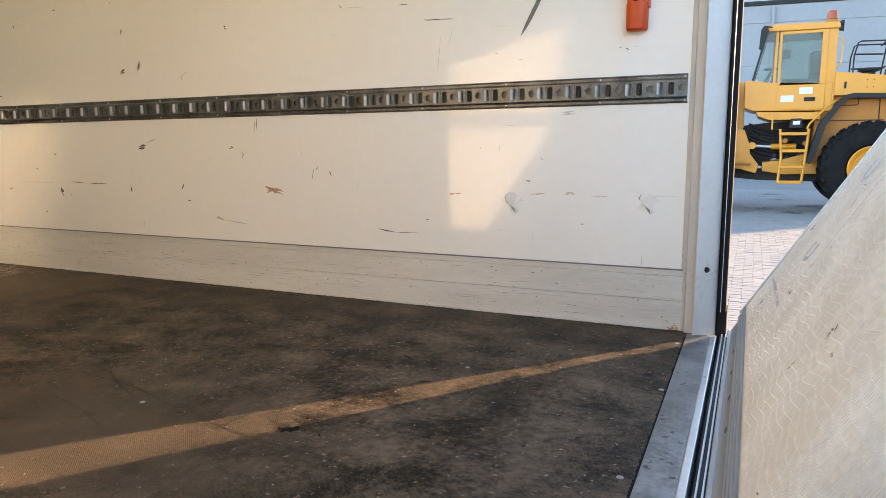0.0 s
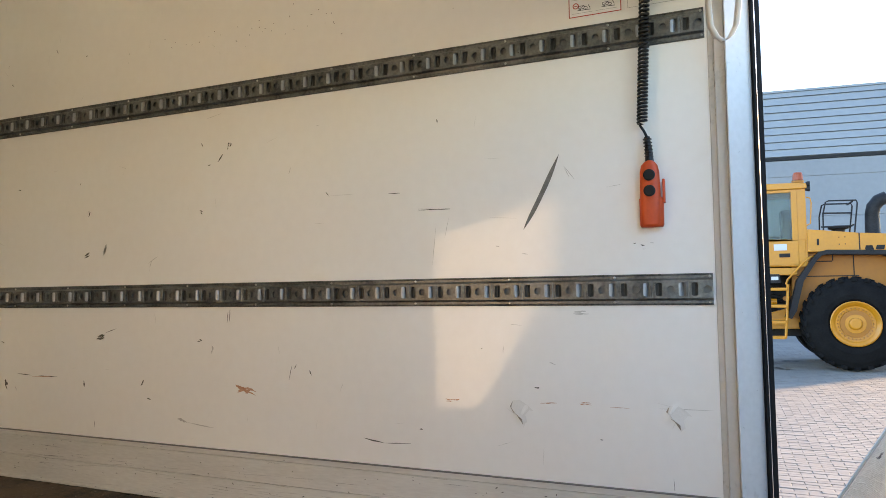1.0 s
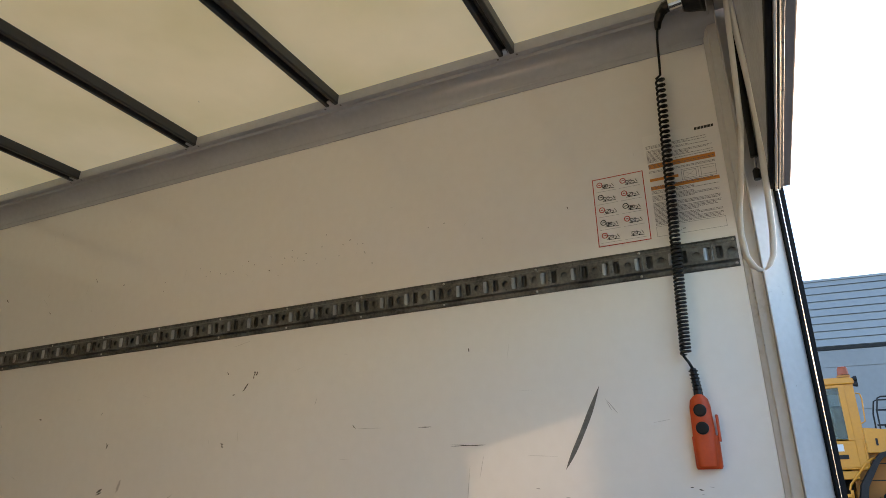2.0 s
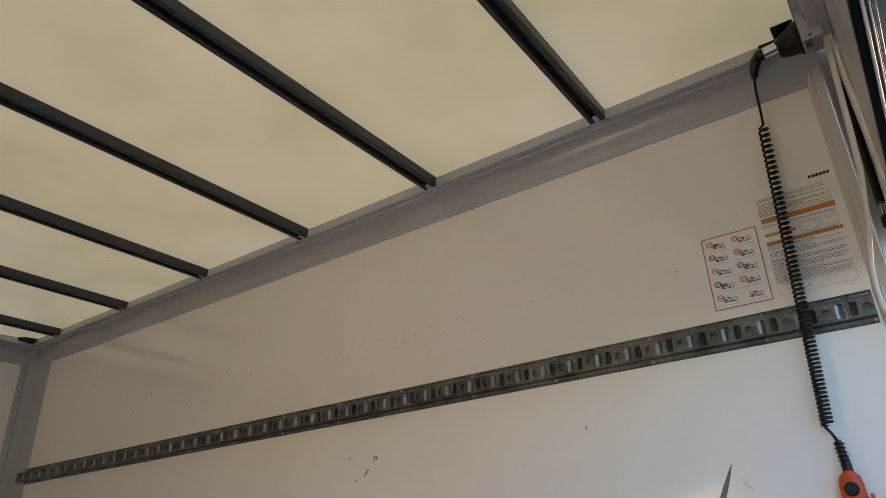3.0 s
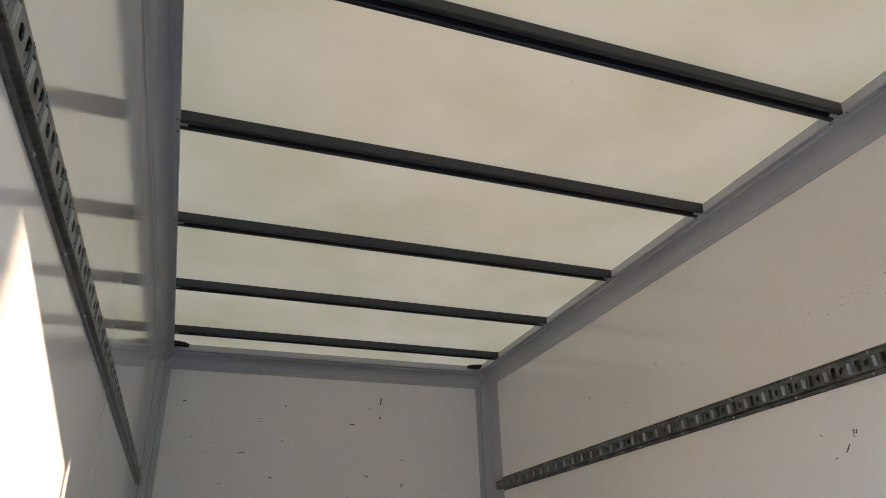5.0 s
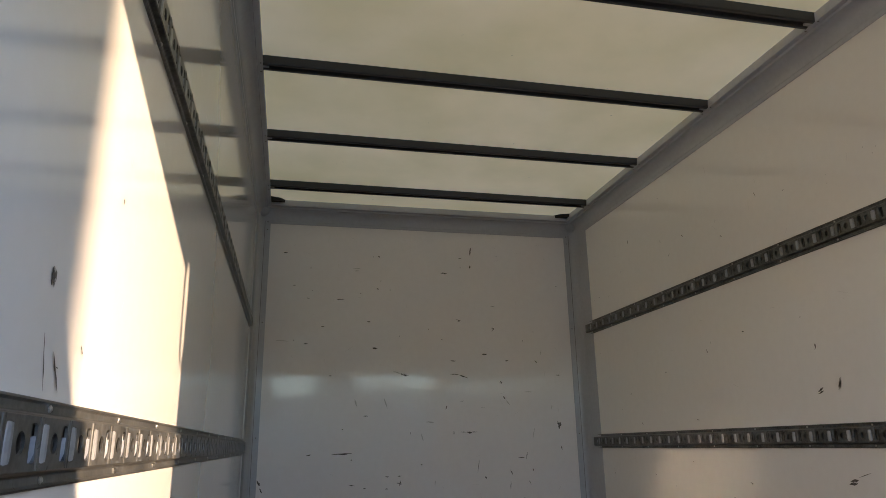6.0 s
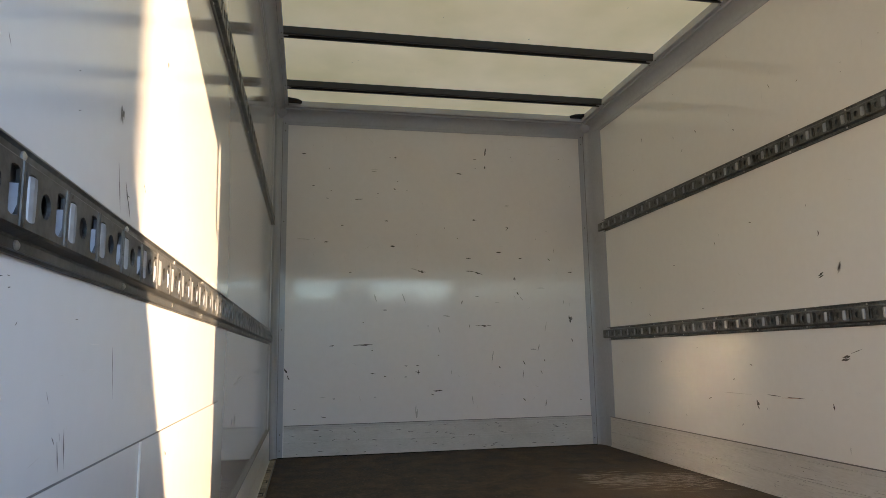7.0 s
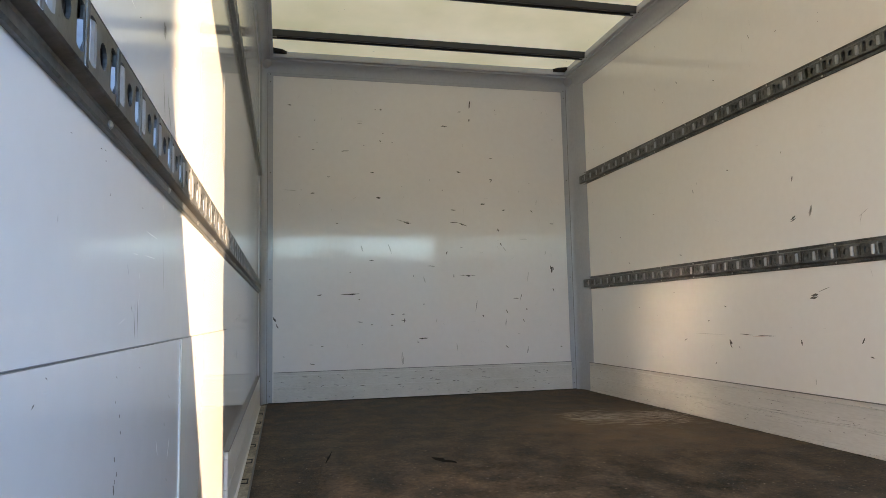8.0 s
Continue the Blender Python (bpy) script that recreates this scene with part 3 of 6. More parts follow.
# added black sheet stands in for the dark depth of the gap
part("gap_seal", boxed(XL + 0.04, 2.43, -0.125, -0.0475, FZ - 0.08, FZ - 0.032), M_GAP, sill, "black sheet that fills the dark gap before the lift")
part("end_bracket", boxed(2.446, 2.53, -0.100, -0.078, FZ - 0.06, FZ + 0.002, 0.004), M_WORN, sill, "grey end bracket at the post foot")
rng = random.Random(4)
b = bmesh.new()
for k in range(150):
    xk = XL + 0.06 + 0.0158 * k
    w = 0.0035 + 0.003 * rng.random()
    b.faces.new([b.verts.new(p) for p in ((xk, 0.0495, FZ + 0.0012), (xk + 0.017, 0.0495, FZ + 0.0012), (xk + 0.016, 0.0505 + w, FZ + 0.0012), (xk + 0.001, 0.0505 + w * 0.8, FZ + 0.0012))])
part("joint", b, M_GAP, sill, "dark chipped joint between sill and plywood")

# ---- tail lift ----
TILT = math.atan2(1.0, 0.617)
lift = thing("tail_lift", "worn aluminium tail lift platform, tilted up, with anti-slip ribs", "tail lift", at=(0, -0.087, 0.03))


def lift_pt(x, s, n):
    """Platform frame: s up along the deck, n out of the deck towards the box."""
    c, q = math.cos(TILT), math.sin(TILT)
    return (x, -s * c + n * q, s * q + n * c)


def lift_box(bm, x0, x1, s0, s1, n0, n1):
    vs = [bm.verts.new(lift_pt(x, s, n)) for x in (x0, x1) for s in (s0, s1) for n in (n0, n1)]
    for f in ((0, 1, 3, 2), (4, 5, 7, 6), (0, 1, 5, 4), (2, 3, 7, 6), (0, 2, 6, 4), (1, 3, 7, 5)):
        bm.faces.new([vs[i] for i in f])
    return bm


PX0, PX1, PL = -0.03, 2.468, 1.84
deck = part("deck", lift_box(bmesh.new(), PX0, PX1, 0.092, PL, -0.045, 0.0), M_DECK, lift)
# anti-slip deck: fine ridges up the deck, small knobs on them in wavy rows
RIDGE = 0.0096
rng = random.Random(17)
b = bmesh.new()
verts, faces = [], []
x = 0.45
while x < PX1 - 0.012:
    top = 1.72 if x > 1.2 else 0.95
    vs = [[b.verts.new(lift_pt(x + o, sv, h)) for o, h in ((0.0, 0.0), (0.0016, 0.0021), (0.0040, 0.0021), (0.0056, 0.0))] for sv in (0.100, top)]
    for k in range(3):
        b.faces.new((vs[0][k], vs[0][k + 1], vs[1][k + 1], vs[1][k]))
    sv = 0.112
    while sv < top - 0.03:
        at = sv + 0.006 * math.sin(x * 38 + 3.0 * math.sin(sv * 9)) + 0.006 * math.sin(x * 15 + sv * 14) + rng.gauss(0, 0.0008)
        o = len(verts)
        verts += [lift_pt(x + p, at + w, h) for p, w, h in ((0.0004, 0, 0.0010), (0.0052, 0, 0.0010), (0.0052, 0.0030, 0.0010), (0.0004, 0.0030, 0.0010),
                                                            (0.0016, 0.0006, 0.0040), (0.0040, 0.0006, 0.0040), (0.0040, 0.0024, 0.0040), (0.0016, 0.0024, 0.0040))]
        faces += [(o + 4, o + 5, o + 6, o + 7)] + [(o + k, o + (k + 1) % 4, o + 4 + (k + 1) % 4, o + 4 + k) for k in range(4)]
        sv += 0.0205
    x += RIDGE
tagged(part("ridging", b, M_DECK, deck), kind="stuff")
me = bpy.data.meshes.new("studs")
me.from_pydata(verts, [], faces)
me.materials.append(M_DECK)
studs = new("studs", me)
studs.parent = deck
tagged(studs, kind="stuff")
part("side_edge", lift_box(bmesh.new(), PX1 - 0.002, PX1 + 0.009, 0.06, PL, -0.05, 0.006), M_ALU, lift, "bright bare aluminium side edge")
part("side_edge", lift_box(bmesh.new(), PX0 - 0.012, PX0 + 0.004, -0.01, PL, -0.05, 0.006), M_ALU, lift, "bright bare aluminium side edge")
part("tip_edge", lift_box(bmesh.new(), PX0, PX1, PL, PL + 0.03, -0.04, -0.005), M_ALU, lift)
# grooves and worn signs of the foot plate near the side edge
part("groove", lift_box(bmesh.new(), 1.960, 2.372, 0.231, 0.243, 0.0, 0.0024), M_SIGN, deck, "grey worn groove")
part("groove", lift_box(bmesh.new(), 1.950, 1.955, 0.228, 1.25, 0.0, 0.0022), M_SIGN, deck, "grey worn groove")
for xc, sc, r in ((2.105, 0.395, 0.040), (2.19, 0.655, 0.042)):
    b = bmesh.new()
    n = 14
    for k in range(n):
        t0, t1 = 0.7 + 4.9 * k / n, 0.7 + 4.9 * (k + 1) / n
        b.faces.new([b.verts.new(lift_pt(xc + 1.25 * q * math.sin(t), sc + q * math.cos(t), 0.0024)) for q, t in ((r * 0.62, t0), (r, t0), (r, t1), (r * 0.62, t1))])
    part("worn_sign", b, M_SIGN, deck, "grey worn foot sign")
# ribbed hinge profile
hinge = part("hinge_plate", lift_box(bmesh.new(), PX0, PX1 - 0.004, -0.004, 0.0915, -0.040, -0.008), M_WORN, lift, "grey hinge profile with oval slots")
for k in range(4):
    q = 0.048 + k * 0.0105
    part("hinge_rib", lift_box(bmesh.new(), PX0, PX1 - 0.004, q, q + 0.0045, -0.008, 0.0015), M_TRIM, hinge)
for k in range(4):
    xq = 1.50 + 0.205 * k
    b = bmesh.new()
    b.faces.new([b.verts.new(lift_pt(xq + 0.018 * math.cos(2 * math.pi * j / 14), 0.024 + 0.0045 * math.sin(2 * math.pi * j / 14), -0.0072)) for j in range(14)])
    part("slot", b, M_BLACK, hinge)
part("hinge_base", boxed(PX0, PX1 - 0.02, -0.006, 0.031, -0.075, -0.030), M_IRON, lift)
for q in (0.010, 0.022):
    part("hinge_rib", boxed(PX0, PX1 - 0.02, q, q + 0.0035, -0.030, -0.021), M_TRIM, lift)
part("gap_lip", lift_box(bmesh.new(), PX0, PX1 - 0.004, -0.009, -0.0045, -0.03, 0.001), M_TRIM, lift)
part("arm", boxed(0.45, 0.57, -0.05, 0.9, -0.85, -0.20, 0.01), M_IRON, lift)
part("arm", boxed(1.86, 1.98, -0.05, 0.9, -0.85, -0.20, 0.01), M_IRON, lift)
rng = random.Random(8)
b = bmesh.new()
for k in range(34):
    xs, ss = rng.uniform(0.6, 2.36), rng.uniform(0.12, 1.3)
    scuff(b, lambda u, v, d: lift_pt(u, v, d), xs, ss, rng.uniform(0.008, 0.04), rng.uniform(0.003, 0.009), rng.uniform(0, 180), rng, 0.0024)
tagged(part("scuff_marks", b, M_SCUFF, deck), kind="stuff")
# truck body below, closes the view under the box
chassis = thing("truck_chassis", "dark steel chassis beams under the cargo box", "chassis")
for x in (0.85, 1.55):
    part("beam", boxed(x, x + 0.09, 0.3, LEN + 1.2, -0.55, FZ - 0.14), M_IRON, chassis)
for yw in (1.5,):
    for x0 in (0.0, 1.95):
        b = lathe(bmesh.new(), ((0, 0.20), (0.02, 0.31), (0.25, 0.33), (0.45, 0.31), (0.47, 0.20)), (x0, yw, GZ + 0.33), "x", 24)
        part("wheel", b, M_TYRE, chassis)


# ---- lashing rails ----
PITCH = 0.1063
RD = 0.0155                      # depth of the raised face
FACE = (0.0215, 0.0775)          # heights of the raised face
SECTION = ((0.0, 0.0), (0.0, 0.0045), (0.0025, 0.0062), (0.0055, 0.0036), (0.0140, 0.0030), (0.0165, 0.0042), (0.0195, 0.0135), (FACE[0], RD))
SECTION_TOP = ((FACE[1], RD), (0.0795, 0.0135), (0.0825, 0.0042), (0.0850, 0.0030), (0.0925, 0.0034), (0.0955, 0.0062), (0.0985, 0.0045), (0.0985, 0.0))


def rail_mesh(where, y0, y1, z0, first, lipped):
    """Pressed rail: beaded flanges, a raised face with round holes and pairs of slots; every second slot has a tab rolled inwards."""
    bm, tabs, backs, sockets = bmesh.new(), bmesh.new(), bmesh.new(), bmesh.new()

    def q(into, *pts):
        into.faces.new([into.verts.new(where(u, z0 + v, d)) for u, v, d in pts])

    for sec in (SECTION, SECTION_TOP):
        for (v0, d0), (v1, d1) in zip(sec, sec[1:]):
            q(bm, (y0, v0, d0), (y1, v0, d0), (y1, v1, d1), (y0, v1, d1))
    for ye in (y0, y1):
        q(bm, *[(ye, v, d) for v, d in SECTION + SECTION_TOP])
    a, b = FACE
    vc, hh = (a + b) / 2, (b - a) / 2

    def flat(u0, u1):
        if u1 > u0 + 1e-5:
            q(bm, (u0, a, RD), (u1, a, RD), (u1, b, RD), (u0, b, RD))

    def opening(u0, u1, half_u, half_v, power, n):
        """A rounded opening in a piece of the face, with the edge of the sheet turned inwards."""
        uc, hw = (u0 + u1) / 2, (u1 - u0) / 2
        ca = math.atan2(hh, hw)
        turns = sorted([2 * math.pi * (k + 0.5) / n for k in range(n)] + [ca, math.pi - ca, math.pi + ca, 2 * math.pi - ca])

        def outer(t):
            m = max(abs(math.cos(t)) / hw, abs(math.sin(t)) / hh)
            return (uc + math.cos(t) / m, vc + math.sin(t) / m, RD)

        def inner(t, d, f=1.0):
            m = ((abs(math.cos(t)) / half_u) ** power + (abs(math.sin(t)) / half_v) ** power) ** (1 / power)
            return (uc + f * math.cos(t) / m, vc + f * math.sin(t) / m, d)

        for t0, t1 in zip(turns, turns[1:] + [turns[0] + 2 * math.pi]):
            q(bm, outer(t0), outer(t1), inner(t1, RD), inner(t0, RD))
            q(bm, inner(t0, RD), inner(t1, RD), inner(t1, RD - 0.0012, 0.985), inner(t0, RD - 0.0012, 0.985))
            q(bm, inner(t0, RD - 0.0012, 0.985), inner(t1, RD - 0.0012, 0.985), inner(t1, RD - 0.0035, 0.985), inner(t0, RD - 0.0035, 0.985))

    SH = 0.0212                      # half height of a slot
    hole_cell = (-0.0165, 0.0165)
    u = y0 + first
    flat(y0, u + hole_cell[0])
    while True:
        opening(u + hole_cell[0], u + hole_cell[1], 0.0120, 0.0120, 2.0, 16)
        nxt = u + PITCH + hole_cell[0]
        if nxt + 0.034 > y1:
            flat(u + hole_cell[1], y1)
            break
        c0, c1, c2, c3 = u + 0.0235, u + 0.0492, u + 0.0592, u + 0.0868
        flat(u + hole_cell[1], c0)
        opening(c0, c1, 0.0100, SH, 7.0, 20)
        edge = (c0 + c1) / 2 + 0.0098
        # pale tab, put in for the bright reflection low in the slot
        if lipped:
            q(tabs, (edge, vc - SH, RD - 0.001), (edge, vc + 0.35 * SH, RD - 0.001), (edge - 0.003, vc + 0.35 * SH, 0.003), (edge - 0.003, vc - SH, 0.003))
        # dark face behind the slot, in place of the cavity's shade
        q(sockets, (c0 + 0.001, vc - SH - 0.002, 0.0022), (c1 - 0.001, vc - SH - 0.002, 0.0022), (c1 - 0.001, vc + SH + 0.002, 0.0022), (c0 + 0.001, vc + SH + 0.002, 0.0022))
        near = (c0 + c1) / 2 - 0.0098
        q(bm, (near, vc - SH, RD - 0.0008), (near, vc + SH, RD - 0.0008), (near + 0.0100, vc + SH, 0.0035), (near + 0.0100, vc - SH, 0.0035))
        # narrow bridge, pressed up along both edges
        sec = ((c1, RD), (c1 + 0.0012, RD + 0.0011), (c1 + 0.0032, RD + 0.0003), (c2 - 0.0032, RD + 0.0003), (c2 - 0.0012, RD + 0.0011), (c2, RD))
        for (ua, da), (ub, db) in zip(sec, sec[1:]):
            q(bm, (ua, a, da), (ub, a, db), (ub, b, db), (ua, b, da))
        opening(c2, c3, 0.0110, SH, 7.0, 20)
        edge = (c2 + c3) / 2 + 0.0108
        arc = [(edge - 0.0135 * math.sin(t), RD - 0.0125 * (1 - math.cos(t))) for t in (0.0, 0.35, 0.7, 1.05, 1.4)]
        for (ua, da), (ub, db) in zip(arc, arc[1:]):
            q(tabs, (ua, vc - SH, da), (ua, vc + SH, da), (ub, vc + SH, db), (ub, vc - SH, db))
        flat(c3, nxt)
        u += PITCH
    # added strip over the wall, toned like the shade behind the holes
    q(backs, (y0 + 0.004, a - 0.002, 0.0016), (y1 - 0.004, a - 0.002, 0.0016), (y1 - 0.004, b + 0.002, 0.0016), (y0 + 0.004, b + 0.002, 0.0016))
    return bm, tabs, backs, sockets


def lashing_rail(where, inward, y0, y1, z0, first):
    ob = thing("lashing_rail", "galvanised steel lashing rail with slots and round holes", "lashing rail",
               group="lashing rails on the side walls")
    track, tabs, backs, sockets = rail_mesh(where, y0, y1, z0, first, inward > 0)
    bar = part("track", track, M_RAIL, ob)
    tagged(part("tab_lining", tabs, M_TAB_LIT, bar), kind="stuff")
    part("back_strip", backs, M_HOLE_SHADE, ob, "grey strip added behind the holes for their inner shade")
    tagged(part("socket_back", sockets, M_SLOT_SHADE, ob, "dark faces that paint the shade inside the slots"), kind="stuff")
    y = y0 + 0.009
    k = 0
    while y < y1:
        for v in (0.0095, 0.0890):
            x, yy, zz = where(y, z0 + v, 0.003)
            part("screw", lathe(bmesh.new(), ((0, 0.0048), (inward * 0.002, 0.0044), (inward * 0.0036, 0.002)), (x, yy, zz), "x", 8), M_STEEL, bar)
        y += 0.288 if k == 0 else 0.354
        k += 1
    return ob


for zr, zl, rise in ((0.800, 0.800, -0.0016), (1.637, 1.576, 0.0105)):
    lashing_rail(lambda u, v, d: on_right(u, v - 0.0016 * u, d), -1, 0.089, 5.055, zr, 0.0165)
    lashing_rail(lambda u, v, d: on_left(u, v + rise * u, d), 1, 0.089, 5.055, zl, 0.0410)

# ---- hand control with coiled cable ----
CX = XR - 0.030
control = thing("hand_control", "orange hand control with two black buttons hanging on a coiled cable", "hand control", at=(0, 0.003, 0.050))


def slab(bm, rows, x0, x1):
    """Stacks outlines (z, y0, y1) into a rounded flat body between two x."""
    rings = []
    for z, ya, yb in rows:
        m, h = (ya + yb) / 2, (yb - ya) / 2
        ring = []
        for k in range(20):
            t = 2 * math.pi * k / 20
            c, s = math.cos(t), math.sin(t)
            n = (abs(c) ** 4 + abs(s) ** 4) ** -0.25
            ring.append(bm.verts.new(((x0 + x1) / 2 + (x1 - x0) / 2 * s * n, m + h * c * n, z)))
        rings.append(ring)
    for a, b in zip(rings, rings[1:]):
        for k in range(20):
            bm.faces.new((a[k], a[(k + 1) % 20], b[(k + 1) % 20], b[k]))
    bm.faces.new(rings[0][::-1])
    bm.faces.new(rings[-1])
    return bm


CY = 0.258
part("body", slab(bmesh.new(), ((1.000, CY - 0.022, CY + 0.026), (1.004, CY - 0.027, CY + 0.031), (1.06, CY - 0.030, CY + 0.034), (1.12, CY - 0.028, CY + 0.033),
                                (1.17, CY - 0.026, CY + 0.032), (1.19, CY - 0.022, CY + 0.028), (1.200, CY - 0.014, CY + 0.018), (1.204, CY - 0.008, CY + 0.010)),
                  XR - 0.050, XR - 0.010), M_ORANGE, control, smooth=True)
part("holster", slab(bmesh.new(), ((0.996, CY - 0.033, CY + 0.033), (1.002, CY - 0.036, CY + 0.036), (1.085, CY - 0.037, CY + 0.037), (1.087, CY - 0.035, CY + 0.036)),
                     XR - 0.044, XR - 0.002), M_ORANGE, control, smooth=True)
part("clip", boxed(XR - 0.040, XR - 0.012, CY - 0.042, CY - 0.035, 1.07, 1.145, 0.002), M_ORANGE, control)
for z in (1.158, 1.108):
    part("button", lathe(bmesh.new(), ((0, 0.0185), (-0.004, 0.018), (-0.006, 0.014)), (XR - 0.050, CY + 0.003, z), "x", 20), M_BLACK, control, "round black push button")
for yy in (CY - 0.012, CY + 0.018):
    part("screw", lathe(bmesh.new(), ((0, 0.004), (-0.002, 0.003)), (XR - 0.046, yy, 1.186), "x", 8), M_STEEL, control)
part("strain_relief", tube(bmesh.new(), [(CX, CY + 0.002, 1.198), (CX, CY + 0.003, 1.23), (CX, CY + 0.006, 1.26), (CX, CY + 0.008, 1.283)], [0.014, 0.012, 0.010, 0.009], 10),
     M_CABLE, control)
for k in range(6):
    part("relief_ring", lathe(bmesh.new(), ((-0.002, 0.0125), (0, 0.0145), (0.002, 0.0125)), (CX, CY + 0.003 + 0.0008 * k, 1.220 + 0.011 * k), "z", 10), M_CABLE, control)
coil = [(CX, CY + 0.008, 1.283), (CX, CY + 0.016, 1.302), (CX, CY + 0.028, 1.322)]
t, turns = 0.0, 0.0
z = 1.325
while z < 2.285:
    f = (z - 1.325) / 0.96
    cy = 0.278 - 0.043 * f
    step = 0.0112 + 0.0105 * f ** 1.4
    coil.append((CX - 0.012 + 0.0138 * math.cos(turns), cy + 0.0138 * math.sin(turns), z))
    turns += 2 * math.pi / 10
    z += step / 10
coil += [(CX - 0.01, 0.232, 2.295), (CX - 0.015, 0.229, 2.33), (CX - 0.030, 0.226, 2.37), (CX - 0.050, 0.222, 2.41), (CX - 0.062, 0.217, 2.435), (CX - 0.066, 0.213, 2.452)]
part("coiled_cable", tube(bmesh.new(), coil, 0.0044, 6), M_CABLE, control, "black coiled cable", smooth=True)
part("plug", tube(bmesh.new(), [(2.385, 0.214, 2.444), (2.381, 0.210, 2.468), (2.366, 0.196, 2.490), (2.352, 0.178, 2.498), (2.350, 0.165, 2.498)], [0.010, 0.014, 0.018, 0.021, 0.021], 12), M_CABLE, control)
part("plug_sleeve", tube(bmesh.new(), [(2.350, 0.165, 2.498), (2.346, 0.120, 2.500)], [0.0195, 0.0195], 14), M_CHROME, control, "metal plug sleeve")
part("plug_latch", boxed(2.338, 2.352, 0.112, 0.176, 2.520, 2.527, 0.002), M_CABLE, control)
socket = thing("cable_socket", "black cable socket on a grey bracket under the roof rail", "socket", at=(0, 0, 0.0))
part("housing", tube(bmesh.new(), [(2.345, 0.128, 2.538), (2.345, 0.116, 2.540), (2.342, 0.076, 2.545), (2.340, 0.066, 2.546), (2.340, 0.056, 2.546)], [0.028, 0.036, 0.050, 0.056, 0.056], 28), M_BLACK, socket)
part("cover_lid", boxed(2.306, 2.376, 0.064, 0.130, 2.597, 2.603, 0.002), M_BLACK, socket)
part("bracket", boxed(2.285, 2.372, 0.050, 0.0555, 2.485, 2.60, 0.002), M_FRAME, socket)
part("bracket", boxed(2.280, 2.2848, -0.004, 0.0555, 2.485, 2.60, 0.002), M_FRAME, socket)
for zz in (2.50, 2.575):
    part("rivet", lathe(bmesh.new(), ((0, 0.006), (-0.002, 0.005), (-0.004, 0.002)), (2.280, 0.030, zz), "x", 8), M_SEAM, socket)

# ---- pull strap and gas strut by the rear post ----
strap = thing("pull_strap", "white webbing pull strap hanging in a loop from the rear flap", "strap")
def ribbon(bm, pts, width):
    rows = []
    for p in pts:
        p = Vector(p)
        w = Vector((0.55, 0.835, 0.0)) * width * 0.5
        rows.append((bm.verts.new(p - w), bm.verts.new(p + w), bm.verts.new(p + w + Vector((0.0006, -0.0013, 0))), bm.verts.new(p - w + Vector((0.0006, -0.0013, 0)))))
    for a, b in zip(rows, rows[1:]):
        for k in range(4):
            bm.faces.new((a[k], a[(k + 1) % 4], b[(k + 1) % 4], b[k]))
    bm.faces.new(rows[0])
    bm.faces.new(rows[-1][::-1])
    return bm
loop = [(2.345, -0.014, 2.59), (2.345, -0.006, 2.50), (2.345, 0.004, 2.32), (2.345, 0.013, 2.16), (2.345, 0.020, 2.04), (2.345, 0.044, 1.88), (2.345, 0.068, 1.76), (2.345, 0.074, 1.69), (2.345, 0.070, 1.622), (2.345, 0.055, 1.588),
        (2.345, 0.036, 1.572), (2.345, 0.016, 1.583), (2.345, 0.000, 1.616), (2.345, -0.009, 1.69), (2.345, -0.014, 1.77), (2.345, -0.020, 1.90), (2.345, -0.026, 2.06), (2.345, -0.022, 2.22), (2.345, -0.018, 2.36), (2.345, -0.016, 2.50), (2.345, -0.018, 2.59)]
part("webbing", ribbon(bmesh.new(), loop, 0.020), M_STRAP, strap, smooth=True)
part("strap_clamp", boxed(2.325, 2.365, -0.029, -0.010, 2.570, 2.600, 0.003), M_IRON, strap, "dark metal clamp")
strut = thing("gas_strut", "black gas strut beside the rear door post", "gas strut", at=(0, 0, 0.044))
part("cylinder", tube(bmesh.new(), [(2.382, -0.012, 2.46), (2.382, -0.002, 1.90)], 0.011, 12), M_BLACK, strut)
part("rod", tube(bmesh.new(), [(2.382, -0.002, 1.90), (2.382, 0.0, 1.855)], 0.004, 8), M_CHROME, strut)
part("ball_joint", tube(bmesh.new(), [(2.382, 0.0, 1.862), (2.382, 0.0, 1.855), (2.382, 0.0, 1.825)], [0.006, 0.011, 0.011], 10), M_BLACK, strut)
part("stud", tube(bmesh.new(), [(2.382, 0.0, 1.842), (2.404, 0.0, 1.842)], 0.006, 8), M_IRON, strut)

# ---- stickers ----
def flat_bar(bm, where, u0, u1, v0, v1, d):
    vs = [bm.verts.new(where(u, v, d)) for u, v in ((u0, v0), (u1, v0), (u1, v1), (u0, v1))]
    bm.faces.new(vs)


def plate(where, u0, u1, v0, v1, d):
    b = bmesh.new()
    vs = [b.verts.new(where(u, v, q)) for u in (u0, u1) for v in (v0, v1) for q in (0.0, d)]
    for f in ((0, 1, 3, 2), (4, 5, 7, 6), (0, 1, 5, 4), (2, 3, 7, 6), (0, 2, 6, 4), (1, 3, 7, 5)):
        b.faces.new([vs[i] for i in f])
    return b


rng = random.Random(3)
sign_a = thing("safety_sticker", "white safety sticker with red border and small pictograms", "sticker", at=(0, 0.006, 0.055))
A0, A1, AZ0, AZ1 = 0.334, 0.508, 1.714, 1.965
part("film", plate(on_right, A0, A1, AZ0, AZ1, 0.0008), M_PAPER, sign_a)
b = bmesh.new()
